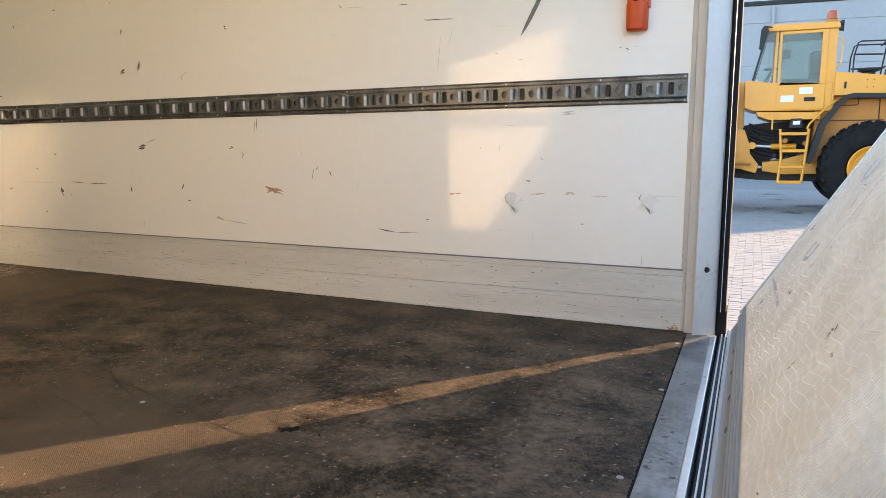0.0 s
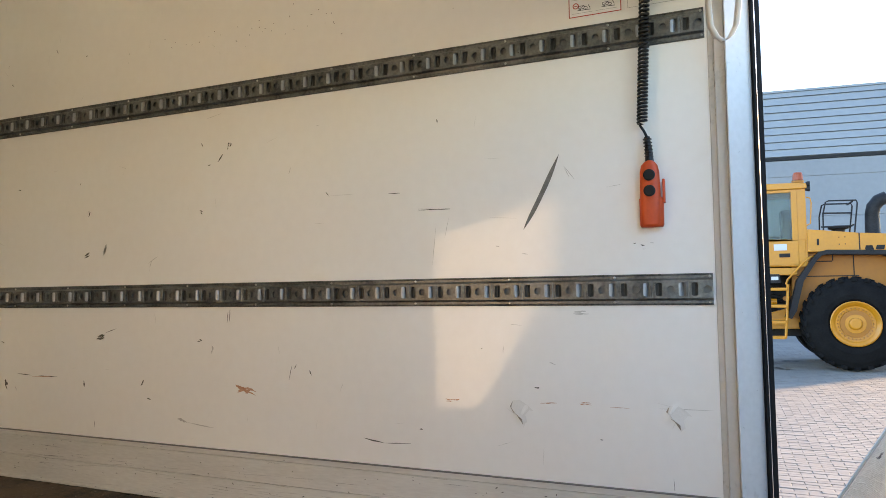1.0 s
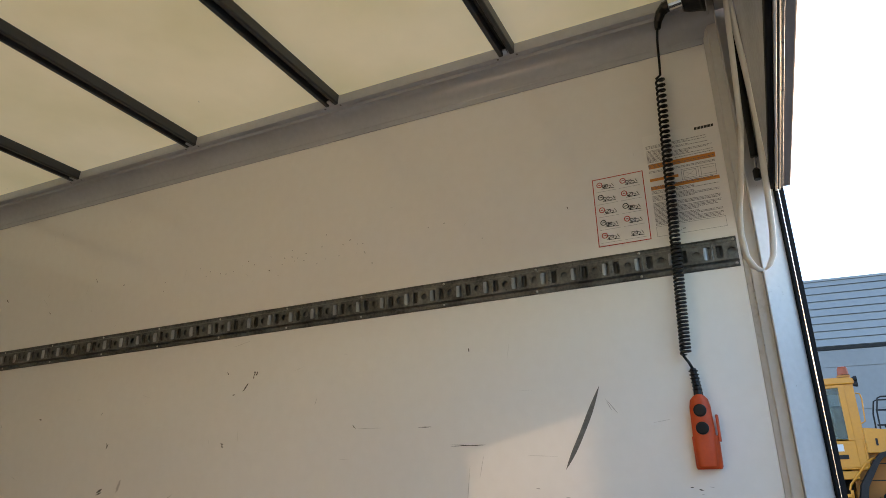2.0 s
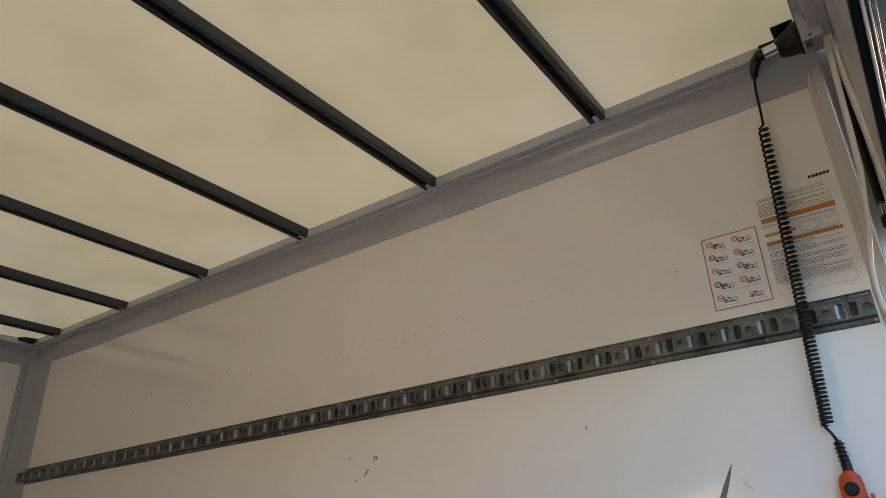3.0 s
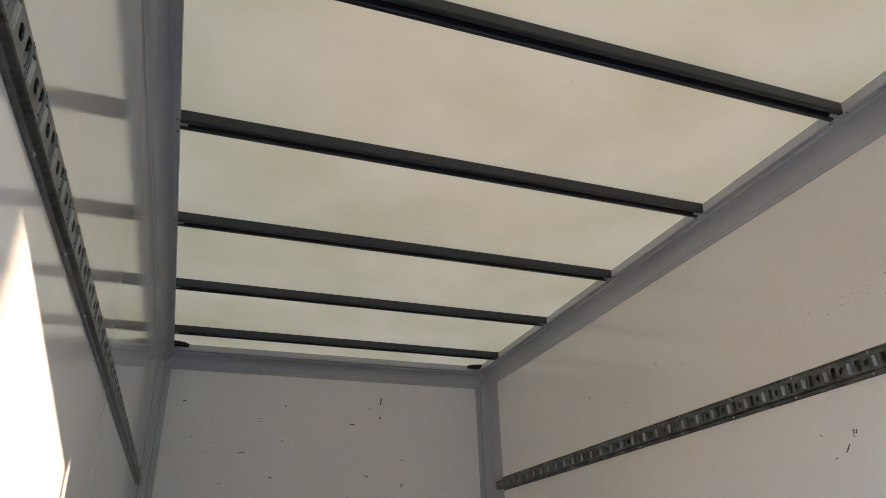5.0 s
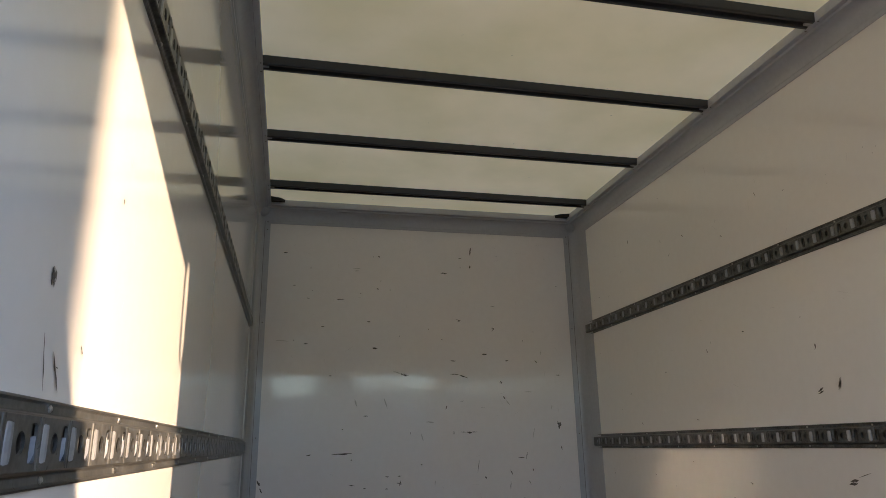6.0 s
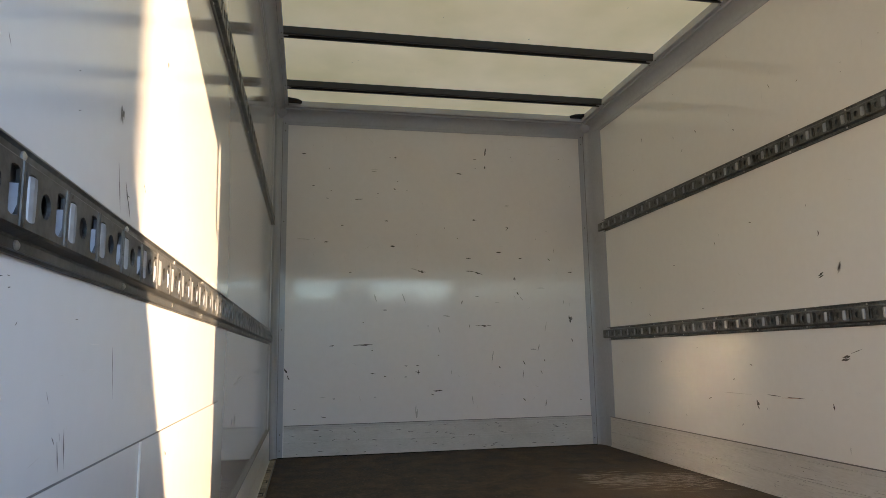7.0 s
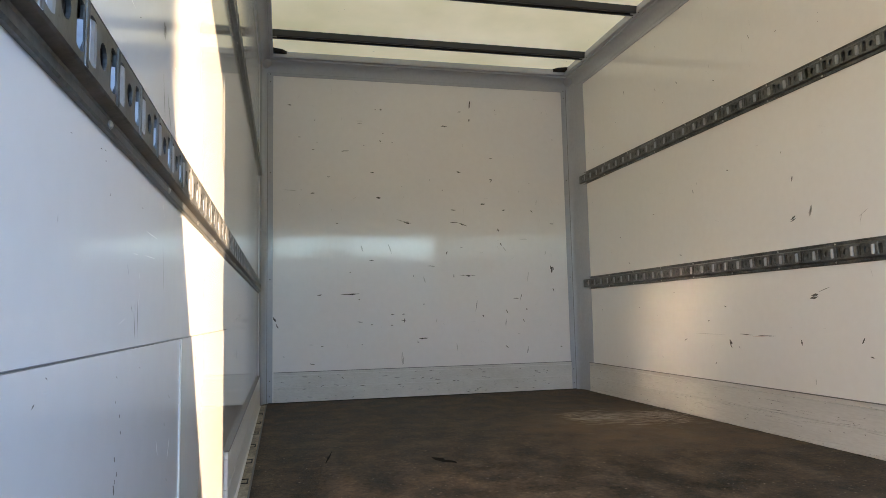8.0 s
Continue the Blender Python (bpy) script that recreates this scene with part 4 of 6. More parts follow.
for r in ((A0, A1, AZ0, AZ0 + 0.003), (A0, A1, AZ1 - 0.003, AZ1), (A0, A0 + 0.003, AZ0 + 0.003, AZ1 - 0.003), (A1 - 0.003, A1, AZ0 + 0.003, AZ1 - 0.003)):
    flat_bar(b, on_right, *r, 0.0011)
part("border", b, M_RED, sign_a, "thin red printed border")
for row in range(5):
    for col in range(2):
        u = A1 - 0.030 - col * 0.080
        v = AZ1 - 0.024 - row * 0.047
        b = bmesh.new()
        flat_bar(b, on_right, u - 0.05, u + 0.02, v - 0.0265, v - 0.0255, 0.0011)
        part("rule_line", b, M_GREYINK, sign_a)
        b = bmesh.new()
        if (row, col) != (4, 1):
            ring, cu, cv, r0, r1 = 16, u + 0.006, v, 0.0074, 0.0104
            for k in range(ring):
                t0, t1 = 2 * math.pi * k / ring, 2 * math.pi * (k + 1) / ring
                b.faces.new([b.verts.new(on_right(cu + r * math.cos(t), cv + r * math.sin(t), 0.0011)) for r, t in ((r0, t0), (r1, t0), (r1, t1), (r0, t1))])
            flat_bar(b, on_right, cu - 0.0045, cu + 0.0045, cv - 0.0015, cv + 0.0015, 0.0011)
            part("warning_ring", b, M_RED if (row + col) % 2 == 0 or row == 0 else M_INK, sign_a)
            b = bmesh.new()
        # line drawing of a lift: deck line, box outline, wheels, load
        h = 0.0020
        d = 0.0012
        tilt = rng.uniform(-0.25, 0.25)
        for (a0, c0), (a1, c1) in (((0.0, -0.016), (-0.044, -0.016 + tilt * 0.012)), ((-0.004, -0.002), (-0.022, -0.002)), ((-0.004, -0.012), (-0.022, -0.012)),
                                   ((-0.004, -0.002), (-0.004, -0.012)), ((-0.022, -0.002), (-0.022, -0.012)), ((-0.022, -0.005), (-0.032, -0.008)), ((-0.032, -0.008), (-0.033, -0.014)),
                                   ((-0.004, -0.012), (-0.022, -0.002)), ((-0.036, -0.001), (-0.042, -0.012))):
            L = math.hypot(a1 - a0, c1 - c0)
            na, nc = -(c1 - c0) / L * h / 2, (a1 - a0) / L * h / 2
            b.faces.new([b.verts.new(on_right(u + p, v + w, d)) for p, w in ((a0 + na, c0 + nc), (a1 + na, c1 + nc), (a1 - na, c1 - nc), (a0 - na, c0 - nc))])
            d += 0.00003
        for ac in (-0.009, -0.028):
            b.faces.new([b.verts.new(on_right(u + ac + 0.0026 * math.cos(0.785 * k), v - 0.0155 + 0.0026 * math.sin(0.785 * k), d)) for k in range(8)])
        if (row + col) % 3 == 0:
            flat_bar(b, on_right, u - 0.018, u - 0.008, v - 0.010, v - 0.004, d + 0.0001)
        tagged(part("pictogram", b, M_INK, sign_a), kind="stuff")

sign_b = thing("certificate_sticker", "clear-white certificate sticker with orange bands and fine print", "sticker", at=(0, 0.006, 0.055))
B0, B1, BZ0, BZ1 = 0.078, 0.322, 1.712, 2.090
part("film", plate(on_right, B0, B1, BZ0, BZ1, 0.0008), M_PAPER, sign_b)
b = bmesh.new()
for u0, u1, v0, v1 in ((0.100, 0.312, 1.962, 1.980), (0.222, 0.314, 1.916, 1.926), (0.098, 0.314, 1.884, 1.896)):
    b = bmesh.new()
    flat_bar(b, on_right, u0, u1, v0, v1, 0.0011)
    part("orange_band", b, M_AMBERINK, sign_b)
b = bmesh.new()
v = 2.056
while v > 1.760:
    v -= 0.0043 if rng.random() < 0.88 else 0.009
    if 1.880 < v < 1.884 or 1.896 < v < 1.945 or 1.955 < v < 1.962 or 1.980 < v < 1.984:
        continue
    u = 0.314
    stop = rng.choice((0.106, 0.106, 0.106, 0.12, 0.18, 0.24))
    while u > stop:
        w = rng.uniform(0.003, 0.012)
        flat_bar(b, on_right, max(u - w, 0.104), u, v, v + rng.choice((0.0013, 0.0016, 0.0020)), 0.0014)
        u -= w + 0.0016
for u0, u1, v0, v1 in ((0.104, 0.212, 1.9005, 1.9015), (0.104, 0.212, 1.9385, 1.9395), (0.104, 0.105, 1.9005, 1.9395), (0.211, 0.212, 1.9005, 1.9395), (0.150, 0.151, 1.9045, 1.9355), (0.158, 0.159, 1.9005, 1.9395),
                       (0.165, 0.206, 1.906, 1.907), (0.165, 0.206, 1.933, 1.934), (0.205, 0.206, 1.906, 1.934), (0.165, 0.166, 1.906, 1.934), (0.108, 0.150, 1.908, 1.909), (0.108, 0.150, 1.930, 1.931),
                       (0.100, 0.314, 1.718, 1.7188), (0.100, 0.314, 1.752, 1.7528), (0.100, 0.1008, 1.718, 1.752), (0.3132, 0.314, 1.718, 1.752)):
    flat_bar(b, on_right, u0, u1, v0, v1, 0.0013)
for c0, c1 in ((1.908, 1.931), (1.931, 1.908)):
    b.faces.new([b.verts.new(on_right(p, w, 0.0014)) for p, w in ((0.1655, c0), (0.1665, c0), (0.2055, c1), (0.2045, c1))])
tagged(part("fine_print", b, M_PRINT, sign_b), kind="stuff")
b = bmesh.new()
# maker's mark as slanted plain blocks
for k, w in enumerate((0.0085, 0.0092, 0.0092, 0.0092, 0.0088, 0.0080)):
    u0 = 0.152 - 0.0105 * k
    b.faces.new([b.verts.new(on_right(p, z, 0.0011)) for p, z in ((u0, 2.073), (u0 - w, 2.073), (u0 - w - 0.002, 2.083), (u0 - 0.002, 2.083))])
for k in range(4):
    flat_bar(b, on_right, 0.26 - 0.012 * k, 0.268 - 0.012 * k, 1.728 + 0.004 * (k % 2), 1.7295 + 0.005 * (k % 2), 0.0013)
tagged(part("black_print", b, M_INK, sign_b), kind="stuff")

# ---- wear on the walls ----
rng = random.Random(21)
RIGHT_DARK_A = [(1.946, 1.466, 0.025, 0.0184, -67), (1.99, 1.419, 0.041, 0.0072, -49), (2.048, 1.393, 0.014, 0.0053, 168), (2.751, 1.026, 0.038, 0.0082, 163),
                (1.468, 1.232, 0.025, 0.0036, -133), (1.179, 1.216, 0.053, 0.003, -179), (1.02, 1.148, 0.128, 0.003, -176), (1.004, 1.47, 0.015, 0.0051, -98),
                (2.74, 1.222, 0.027, 0.0072, -66), (2.087, 1.192, 0.014, 0.0064, -135), (2.088, 1.484, 0.017, 0.0059, -115), (2.657, 0.657, 0.047, 0.0138, 170),
                (2.093, 0.654, 0.02, 0.004, -174), (1.945, 0.754, 0.049, 0.003, -86), (2.976, 2.019, 0.026, 0.0055, -115), (0.319, 0.998, 0.01, 0.003, -174),
                (0.294, 0.991, 0.014, 0.0041, -163), (3.212, 1.365, 0.02, 0.0061, -169)]
RIGHT_DARK_B = [(0.609, 1.934, 0.013, 0.0041, -108), (2.651, 0.669, 0.044, 0.0145, 169), (2.593, 0.692, 0.074, 0.0032, 163), (2.75, 1.038, 0.036, 0.0089, 156),
                (2.089, 1.201, 0.017, 0.0048, -159), (2.742, 1.226, 0.023, 0.0059, -103), (2.084, 0.66, 0.018, 0.0063, -153), (1.934, 0.762, 0.051, 0.004, -87),
                (3.268, 0.43, 0.04, 0.025, -124), (2.751, 0.452, 0.029, 0.01, -100), (2.401, 0.47, 0.032, 0.0084, -58), (3.689, 0.438, 0.033, 0.006, 160),
                (2.363, 0.404, 0.023, 0.0055, -167), (1.636, 0.541, 0.062, 0.0039, -77), (1.613, 0.565, 0.02, 0.004, -60), (1.544, 0.543, 0.025, 0.0054, -117),
                (1.27, 0.306, 0.083, 0.0051, -172), (1.173, 0.303, 0.112, 0.003, 177)]
RIGHT_DARK_C = [(1.077, 0.36, 0.013, 0.005, 180), (0.439, 0.368, 0.011, 0.0051, -175), (0.65, 0.525, 0.018, 0.0061, -174), (1.018, 1.147, 0.126, 0.003, -180),
                (0.221, 0.246, 0.041, 0.002, -93), (0.844, 0.651, 0.004, 0.003, 180), (3.141, 0.48, 0.099, 0.0041, -178), (2.985, 0.477, 0.126, 0.004, -180),
                (3.301, 0.629, 0.022, 0.0069, -164)]
RIGHT_FAINT_A = [(2.641, 1.052, 0.051, 0.0164, -69), (1.405, 1.225, 0.107, 0.002, -178), (1.02, 1.014, 0.136, 0.003, -84), (0.97, 1.079, 0.078, 0.0019, -77),
                 (0.526, 1.244, 0.061, 0.003, -127), (0.533, 1.244, 0.035, 0.0022, -117), (2.026, 1.601, 0.081, 0.0022, 169), (1.643, 1.338, 0.028, 0.0032, -69),
                 (2.024, 0.613, 0.021, 0.0051, -79), (0.497, 0.772, 0.05, 0.007, 179), (0.759, 1.103, 0.098, 0.002, -176), (0.781, 1.005, 0.015, 0.0034, -164),
                 (0.684, 0.976, 0.025, 0.0029, -168), (0.265, 0.998, 0.013, 0.0031, -171), (0.291, 0.979, 0.01, 0.002, 180), (2.364, 0.987, 0.036, 0.0038, -71),
                 (2.636, 1.058, 0.045, 0.022, -74), (2.352, 1.002, 0.06, 0.0032, 151)]
RIGHT_FAINT_B = [(2.021, 0.629, 0.019, 0.0101, -108), (2.176, 0.323, 0.054, 0.0146, -165), (2.079, 0.31, 0.142, 0.0052, -174), (0.5, 0.78, 0.042, 0.0081, 176),
                 (0.718, 0.734, 0.041, 0.003, -176), (0.766, 0.65, 0.026, 0.004, -86), (0.18, 0.478, 0.158, 0.002, 179), (3.451, 0.476, 0.28, 0.003, 180),
                 (0.595, 0.607, 0.025, 0.0032, -159)]
RIGHT_RUST_A = [(1.848, 0.468, 0.089, 0.025, -161), (1.847, 0.464, 0.068, 0.0236, 164), (0.95, 0.47, 0.051, 0.011, 174), (0.612, 0.476, 0.06, 0.006, 176),
                (0.477, 0.482, 0.059, 0.0091, 175), (0.38, 0.473, 0.062, 0.003, 180), (3.027, 0.474, 0.128, 0.004, 178)]


def wear(wall, where, dark, faint):
    """Dark and faint marks of one wall, each as one mesh; returns both meshes."""
    b, h = bmesh.new(), bmesh.new()
    for m in dark:
        (worn_mark if m[3] > 0.017 else scuff)(b, where, *m, rng)
    for m in faint:
        scuff(h, where, *m, rng, 0.0010)
    return b, h


b, hair = wear(wall_right, on_right, RIGHT_DARK_A + RIGHT_DARK_B + RIGHT_DARK_C, RIGHT_FAINT_A + RIGHT_FAINT_B)
tagged(part("faint_scuffs", hair, M_HAIR, wall_right), kind="stuff")
for k in range(34):
    scuff(b, on_right, rng.uniform(2.6, 5.0), rng.choice((rng.uniform(0.24, 0.74), rng.uniform(0.9, 1.55), rng.uniform(1.76, 2.35))),
          rng.uniform(0.006, 0.03), rng.uniform(0.002, 0.006), rng.uniform(0, 180), rng)
for k in range(40):
    u = rng.gauss(1.75, 0.35)
    scuff(b, on_right, u, 1.93 + 0.03 * (u - 1.7) + rng.gauss(0, 0.035), rng.uniform(0.003, 0.009), rng.uniform(0.0015, 0.0032), rng.uniform(0, 180), rng)
for k in range(150):
    scuff(b, on_right, rng.uniform(0.1, 5.0), rng.uniform(0.0, 0.2), rng.uniform(0.004, 0.014), rng.uniform(0.0015, 0.0045), rng.gauss(0, 25), rng, 0.0112)
for k in range(45):
    scuff(b, on_right, rng.uniform(0.1, 5.0), min(0.19, abs(rng.gauss(0.085, 0.05))), rng.uniform(0.03, 0.14), rng.uniform(0.0006, 0.0016), rng.gauss(0, 2), rng, 0.0112)
rub = bmesh.new()
for k in range(120):
    scuff(rub, on_right, rng.uniform(0.1, 5.0), min(0.195, abs(rng.gauss(0.09, 0.055))), rng.uniform(0.03, 0.22), rng.uniform(0.0008, 0.004), rng.gauss(0, 2), rng, 0.0108)
tagged(part("rub_marks", rub, M_HAIR, wall_right), kind="stuff")
tagged(part("scuff_marks", b, M_SCUFF, wall_right), kind="stuff")
b = bmesh.new()
gash = []
for k in range(17):
    f = k / 16
    w = 0.0095 * math.sin(math.pi * f) ** 0.8 * (1.0 + 0.12 * math.sin(9.0 * f))
    u = 0.558 + 0.129 * f
    v = 1.310 - 0.252 * f - 0.010 * math.sin(math.pi * f)
    gash.append((u, v, w))
b.faces.new([b.verts.new(on_right(u + w * 0.9, v + w * 0.35, 0.0016)) for u, v, w in gash] + [b.verts.new(on_right(u - w * 0.9, v - w * 0.35, 0.0016)) for u, v, w in gash[::-1][1:-1]])
part("gash", b, M_SCAR, wall_right, "long dark gash in the gelcoat")
b = bmesh.new()
for m in RIGHT_RUST_A:
    worn_mark(b, on_right, *m, rng, 0.0014)
tagged(part("rust_scrapes", b, M_RUST, wall_right), kind="stuff")
def dent(bm, where, u, v, w, h, angle):
    """A pushed-in tear: a raised ragged lip along one side of a shallow bowl."""
    c, q = math.cos(radians(angle)), math.sin(radians(angle))
    n = 14
    grid = []
    for j in range(n + 1):
        row = []
        for i in range(n + 1):
            a, e = 2 * i / n - 1, 2 * j / n - 1
            r = math.hypot(a, e)
            ridge = math.exp(-((a - 0.25 * (1 - e * e) + 0.15) / 0.20) ** 2) * max(0.0, 1 - e * e)
            lift = 0.0075 * ridge * (0.8 + 0.35 * noise.noise((a * 3, e * 4, u))) + 0.0012 * max(0.0, 1 - r)
            x, y = a * w / 2, e * h / 2
            row.append(bm.verts.new(where(u + x * c - y * q, v + x * q + y * c, 0.0002 + max(0.0, lift) * max(0.0, 1 - r * r))))
        grid.append(row)
    for j in range(n):
        for i in range(n):
            bm.faces.new((grid[j][i], grid[j][i + 1], grid[j + 1][i + 1], grid[j + 1][i]))
    return bm


for u, v, w, h, an in ((0.70, 0.435, 0.075, 0.085, 25), (0.222, 0.465, 0.060, 0.085, 30)):
    part("dent", dent(bmesh.new(), on_right, u, v, w, h, an), M_WALL, wall_right, "torn dent in the gelcoat", smooth=True)
b = bmesh.new()
for m in ((0.745, 0.445, 0.04, 0.003, 35), (0.695, 0.40, 0.03, 0.004, 112), (0.245, 0.49, 0.05, 0.003, 12), (0.215, 0.43, 0.03, 0.004, 118)):
    scuff(b, on_right, *m, rng, 0.0042)
tagged(part("dent_tear", b, M_PALE, wall_right), kind="stuff")
for u, v, s in ((0.716, 0.445, 1.0), (0.211, 0.455, 0.95)):
    line = [(0.018, 0.034, 0.0), (0.024, 0.012, 0.0035), (0.010, -0.009, 0.0058), (-0.012, -0.026, 0.005), (-0.016, -0.046, 0.0)]
    b = bmesh.new()
    flake = line[:] + [(-0.030, -0.036, 0), (-0.024, -0.012, 0), (-0.038, 0.004, 0), (-0.052, 0.002, 0), (-0.030, 0.022, 0), (-0.004, 0.037, 0)]
    b.faces.new([b.verts.new(on_right(u + p * s, v + q * s, 0.0070 if k in (1, 2, 3) else 0.0012)) for k, (p, q, w) in enumerate(flake)])
    part("flake", b, M_PALE, wall_right, "torn pale flake of gelcoat")
    b = bmesh.new()
    b.faces.new([b.verts.new(on_right(u + p * s + 1.4 * w, v + q * s + w * 0.5, 0.0012)) for p, q, w in line] + [b.verts.new(on_right(u + p * s - w * 0.4, v + q * s, 0.0074)) for p, q, w in line[::-1][1:-1]])
    part("crack", b, M_CRACK_SHADE, wall_right, "brown crack beside the dent, its shade painted in")

FRONT_DARK_A = [(1.066, 1.333, 0.061, 0.0181, -7), (1.442, 1.339, 0.066, 0.008, -3), (1.51, 1.324, 0.076, 0.0104, -20), (1.681, 1.491, 0.041, 0.016, 0),
                (1.802, 1.282, 0.022, 0.021, 0), (1.435, 1.439, 0.042, 0.008, -3), (1.856, 1.444, 0.029, 0.0082, 12), (2.091, 1.438, 0.026, 0.0085, -43),
                (2.264, 1.337, 0.032, 0.008, 0), (1.755, 1.679, 0.036, 0.008, 56), (0.845, 1.525, 0.038, 0.0121, -6), (0.524, 1.324, 0.019, 0.008, 0),
                (0.344, 1.552, 0.029, 0.008, 2), (0.461, 1.68, 0.022, 0.007, 3), (0.792, 1.721, 0.022, 0.007, -5), (1.486, 1.742, 0.024, 0.008, 0),
                (1.825, 1.167, 0.03, 0.0103, -60), (1.377, 1.098, 0.03, 0.0085, -111)]
FRONT_DARK_B = [(1.497, 1.143, 0.026, 0.005, 0), (1.43, 0.917, 0.025, 0.008, -92), (1.504, 0.921, 0.053, 0.005, -3), (1.547, 0.917, 0.042, 0.0131, -7),
                (1.587, 0.921, 0.038, 0.007, -2), (2.253, 0.962, 0.048, 0.03, -98), (2.26, 0.799, 0.031, 0.0085, -68), (1.981, 0.747, 0.054, 0.0054, -106),
                (1.938, 0.734, 0.049, 0.007, -1), (1.609, 0.68, 0.092, 0.0051, -99), (1.663, 0.601, 0.018, 0.0113, -45), (1.859, 0.633, 0.041, 0.0076, -64),
                (1.849, 0.543, 0.062, 0.005, -95), (2.027, 0.647, 0.015, 0.011, -94), (0.619, 0.784, 0.142, 0.013, 2), (0.391, 0.78, 0.032, 0.0092, 13),
                (0.688, 0.743, 0.012, 0.01, 0), (0.621, 0.95, 0.012, 0.007, 0)]
FRONT_DARK_C = [(0.784, 1.041, 0.035, 0.007, 0), (0.942, 0.625, 0.028, 0.007, -2), (1.028, 0.626, 0.025, 0.008, 0), (1.033, 0.577, 0.039, 0.0081, -99),
                (1.028, 0.577, 0.041, 0.0073, -15), (0.693, 0.573, 0.039, 0.0071, -6), (0.783, 0.552, 0.02, 0.0071, -9), (0.937, 0.544, 0.02, 0.007, 0),
                (0.065, 0.605, 0.041, 0.0158, -56), (0.084, 0.557, 0.037, 0.0112, -64), (1.179, 0.438, 0.068, 0.012, 0), (1.138, 0.41, 0.018, 0.01, -3),
                (0.411, 0.399, 0.019, 0.007, -3), (0.709, 0.404, 0.012, 0.005, 0), (0.337, 0.272, 0.036, 0.0071, -10), (1.852, 0.356, 0.029, 0.0078, -46),
                (2.026, 0.325, 0.054, 0.0061, -101), (0.132, 0.332, 0.018, 0.005, -3)]
FRONT_DARK_D = [(1.998, 0.558, 0.029, 0.0076, -63), (2.311, 0.343, 0.018, 0.0076, -16), (1.188, 0.7, 0.013, 0.007, -4), (1.11, 0.92, 0.02, 0.005, -93),
                (1.591, 2.3, 0.065, 0.014, -95), (1.585, 2.173, 0.023, 0.012, -90), (1.374, 2.114, 0.054, 0.011, -3), (1.504, 2.238, 0.029, 0.0061, 12),
                (0.869, 2.226, 0.017, 0.014, 3), (0.172, 2.228, 0.029, 0.011, 2), (0.588, 1.886, 0.059, 0.0071, 7), (0.861, 1.974, 0.017, 0.0114, -13),
                (0.801, 1.723, 0.018, 0.0082, -13), (0.837, 1.528, 0.021, 0.009, 3), (1.486, 1.748, 0.042, 0.0054, -17), (0.338, 1.55, 0.02, 0.006, 0),
                (1.758, 1.865, 0.032, 0.005, 2), (1.752, 1.692, 0.022, 0.0063, -10)]
FRONT_DARK_E = [(0.245, 1.982, 0.021, 0.005, 3), (0.349, 1.888, 0.025, 0.0049, -9)]
FRONT_FAINT_A = [(1.013, 1.349, 0.066, 0.0102, -13), (2.136, 1.511, 0.041, 0.0059, -100), (0.176, 1.571, 0.093, 0.005, -3), (2.016, 1.21, 0.067, 0.006, 0),
                 (1.853, 1.131, 0.047, 0.0078, -52), (2.2, 1.097, 0.033, 0.008, -102), (1.656, 1.098, 0.038, 0.005, 3), (2.045, 0.908, 0.079, 0.0061, -100),
                 (0.33, 0.413, 0.05, 0.005, -2), (1.01, 0.306, 0.069, 0.01, -97), (1.019, 0.275, 0.066, 0.0153, -98), (1.446, 0.363, 0.064, 0.0081, -80),
                 (1.956, 0.453, 0.028, 0.0051, -13), (1.195, 0.889, 0.053, 0.0082, -71), (1.286, 0.574, 0.035, 0.0051, -95), (1.252, 0.994, 0.057, 0.0131, -7),
                 (0.712, 1.133, 0.059, 0.0104, -73), (0.927, 1.129, 0.08, 0.0098, -72)]
FRONT_FAINT_B = [(0.702, 2.126, 0.056, 0.005, 2), (0.703, 2.108, 0.039, 0.006, 3)]
b, hair = wear(wall_front, on_front, FRONT_DARK_A + FRONT_DARK_B + FRONT_DARK_C + FRONT_DARK_D + FRONT_DARK_E, FRONT_FAINT_A + FRONT_FAINT_B)
tagged(part("faint_scuffs", hair, M_HAIR, wall_front), kind="stuff")
for k in range(16):
    scuff(b, on_front, rng.uniform(0.1, 2.35), rng.uniform(1.5, 2.3), rng.uniform(0.006, 0.016), rng.uniform(0.003, 0.006), rng.choice((0, 5, -5, 88)), rng)
for k in range(60):
    scuff(b, on_front, rng.uniform(0.1, 2.35), rng.uniform(0.0, 0.2), rng.uniform(0.008, 0.05), rng.uniform(0.002, 0.006), rng.gauss(0, 14), rng, 0.0112)
tagged(part("scuff_marks", b, M_SCUFF, wall_front), kind="stuff")
LEFT_DARK_A = [(1.05, 1.036, 0.027, 0.019, -80), (1.058, 0.938, 0.068, 0.0051, -73), (1.104, 0.931, 0.056, 0.006, -53), (1.2, 0.97, 0.021, 0.0046, -39),
               (0.702, 0.979, 0.012, 0.0014, -55), (1.328, 1.23, 0.01, 0.0106, -79), (0.877, 1.026, 0.008, 0.0012, 23), (0.885, 0.983, 0.01, 0.0013, 24),
               (0.628, 0.77, 0.004, 0.0012, 14), (0.722, 0.78, 0.007, 0.0012, 8), (0.737, 0.782, 0.004, 0.0012, 0), (0.74, 0.772, 0.006, 0.0012, 9),
               (1.107, 0.937, 0.009, 0.0027, -6), (0.601, 0.695, 0.006, 0.0012, -90), (0.92, 0.754, 0.01, 0.0012, 6), (1.075, 0.692, 0.068, 0.0029, -79),
               (0.848, 0.673, 0.014, 0.0014, -54), (0.905, 0.617, 0.043, 0.003, -81)]
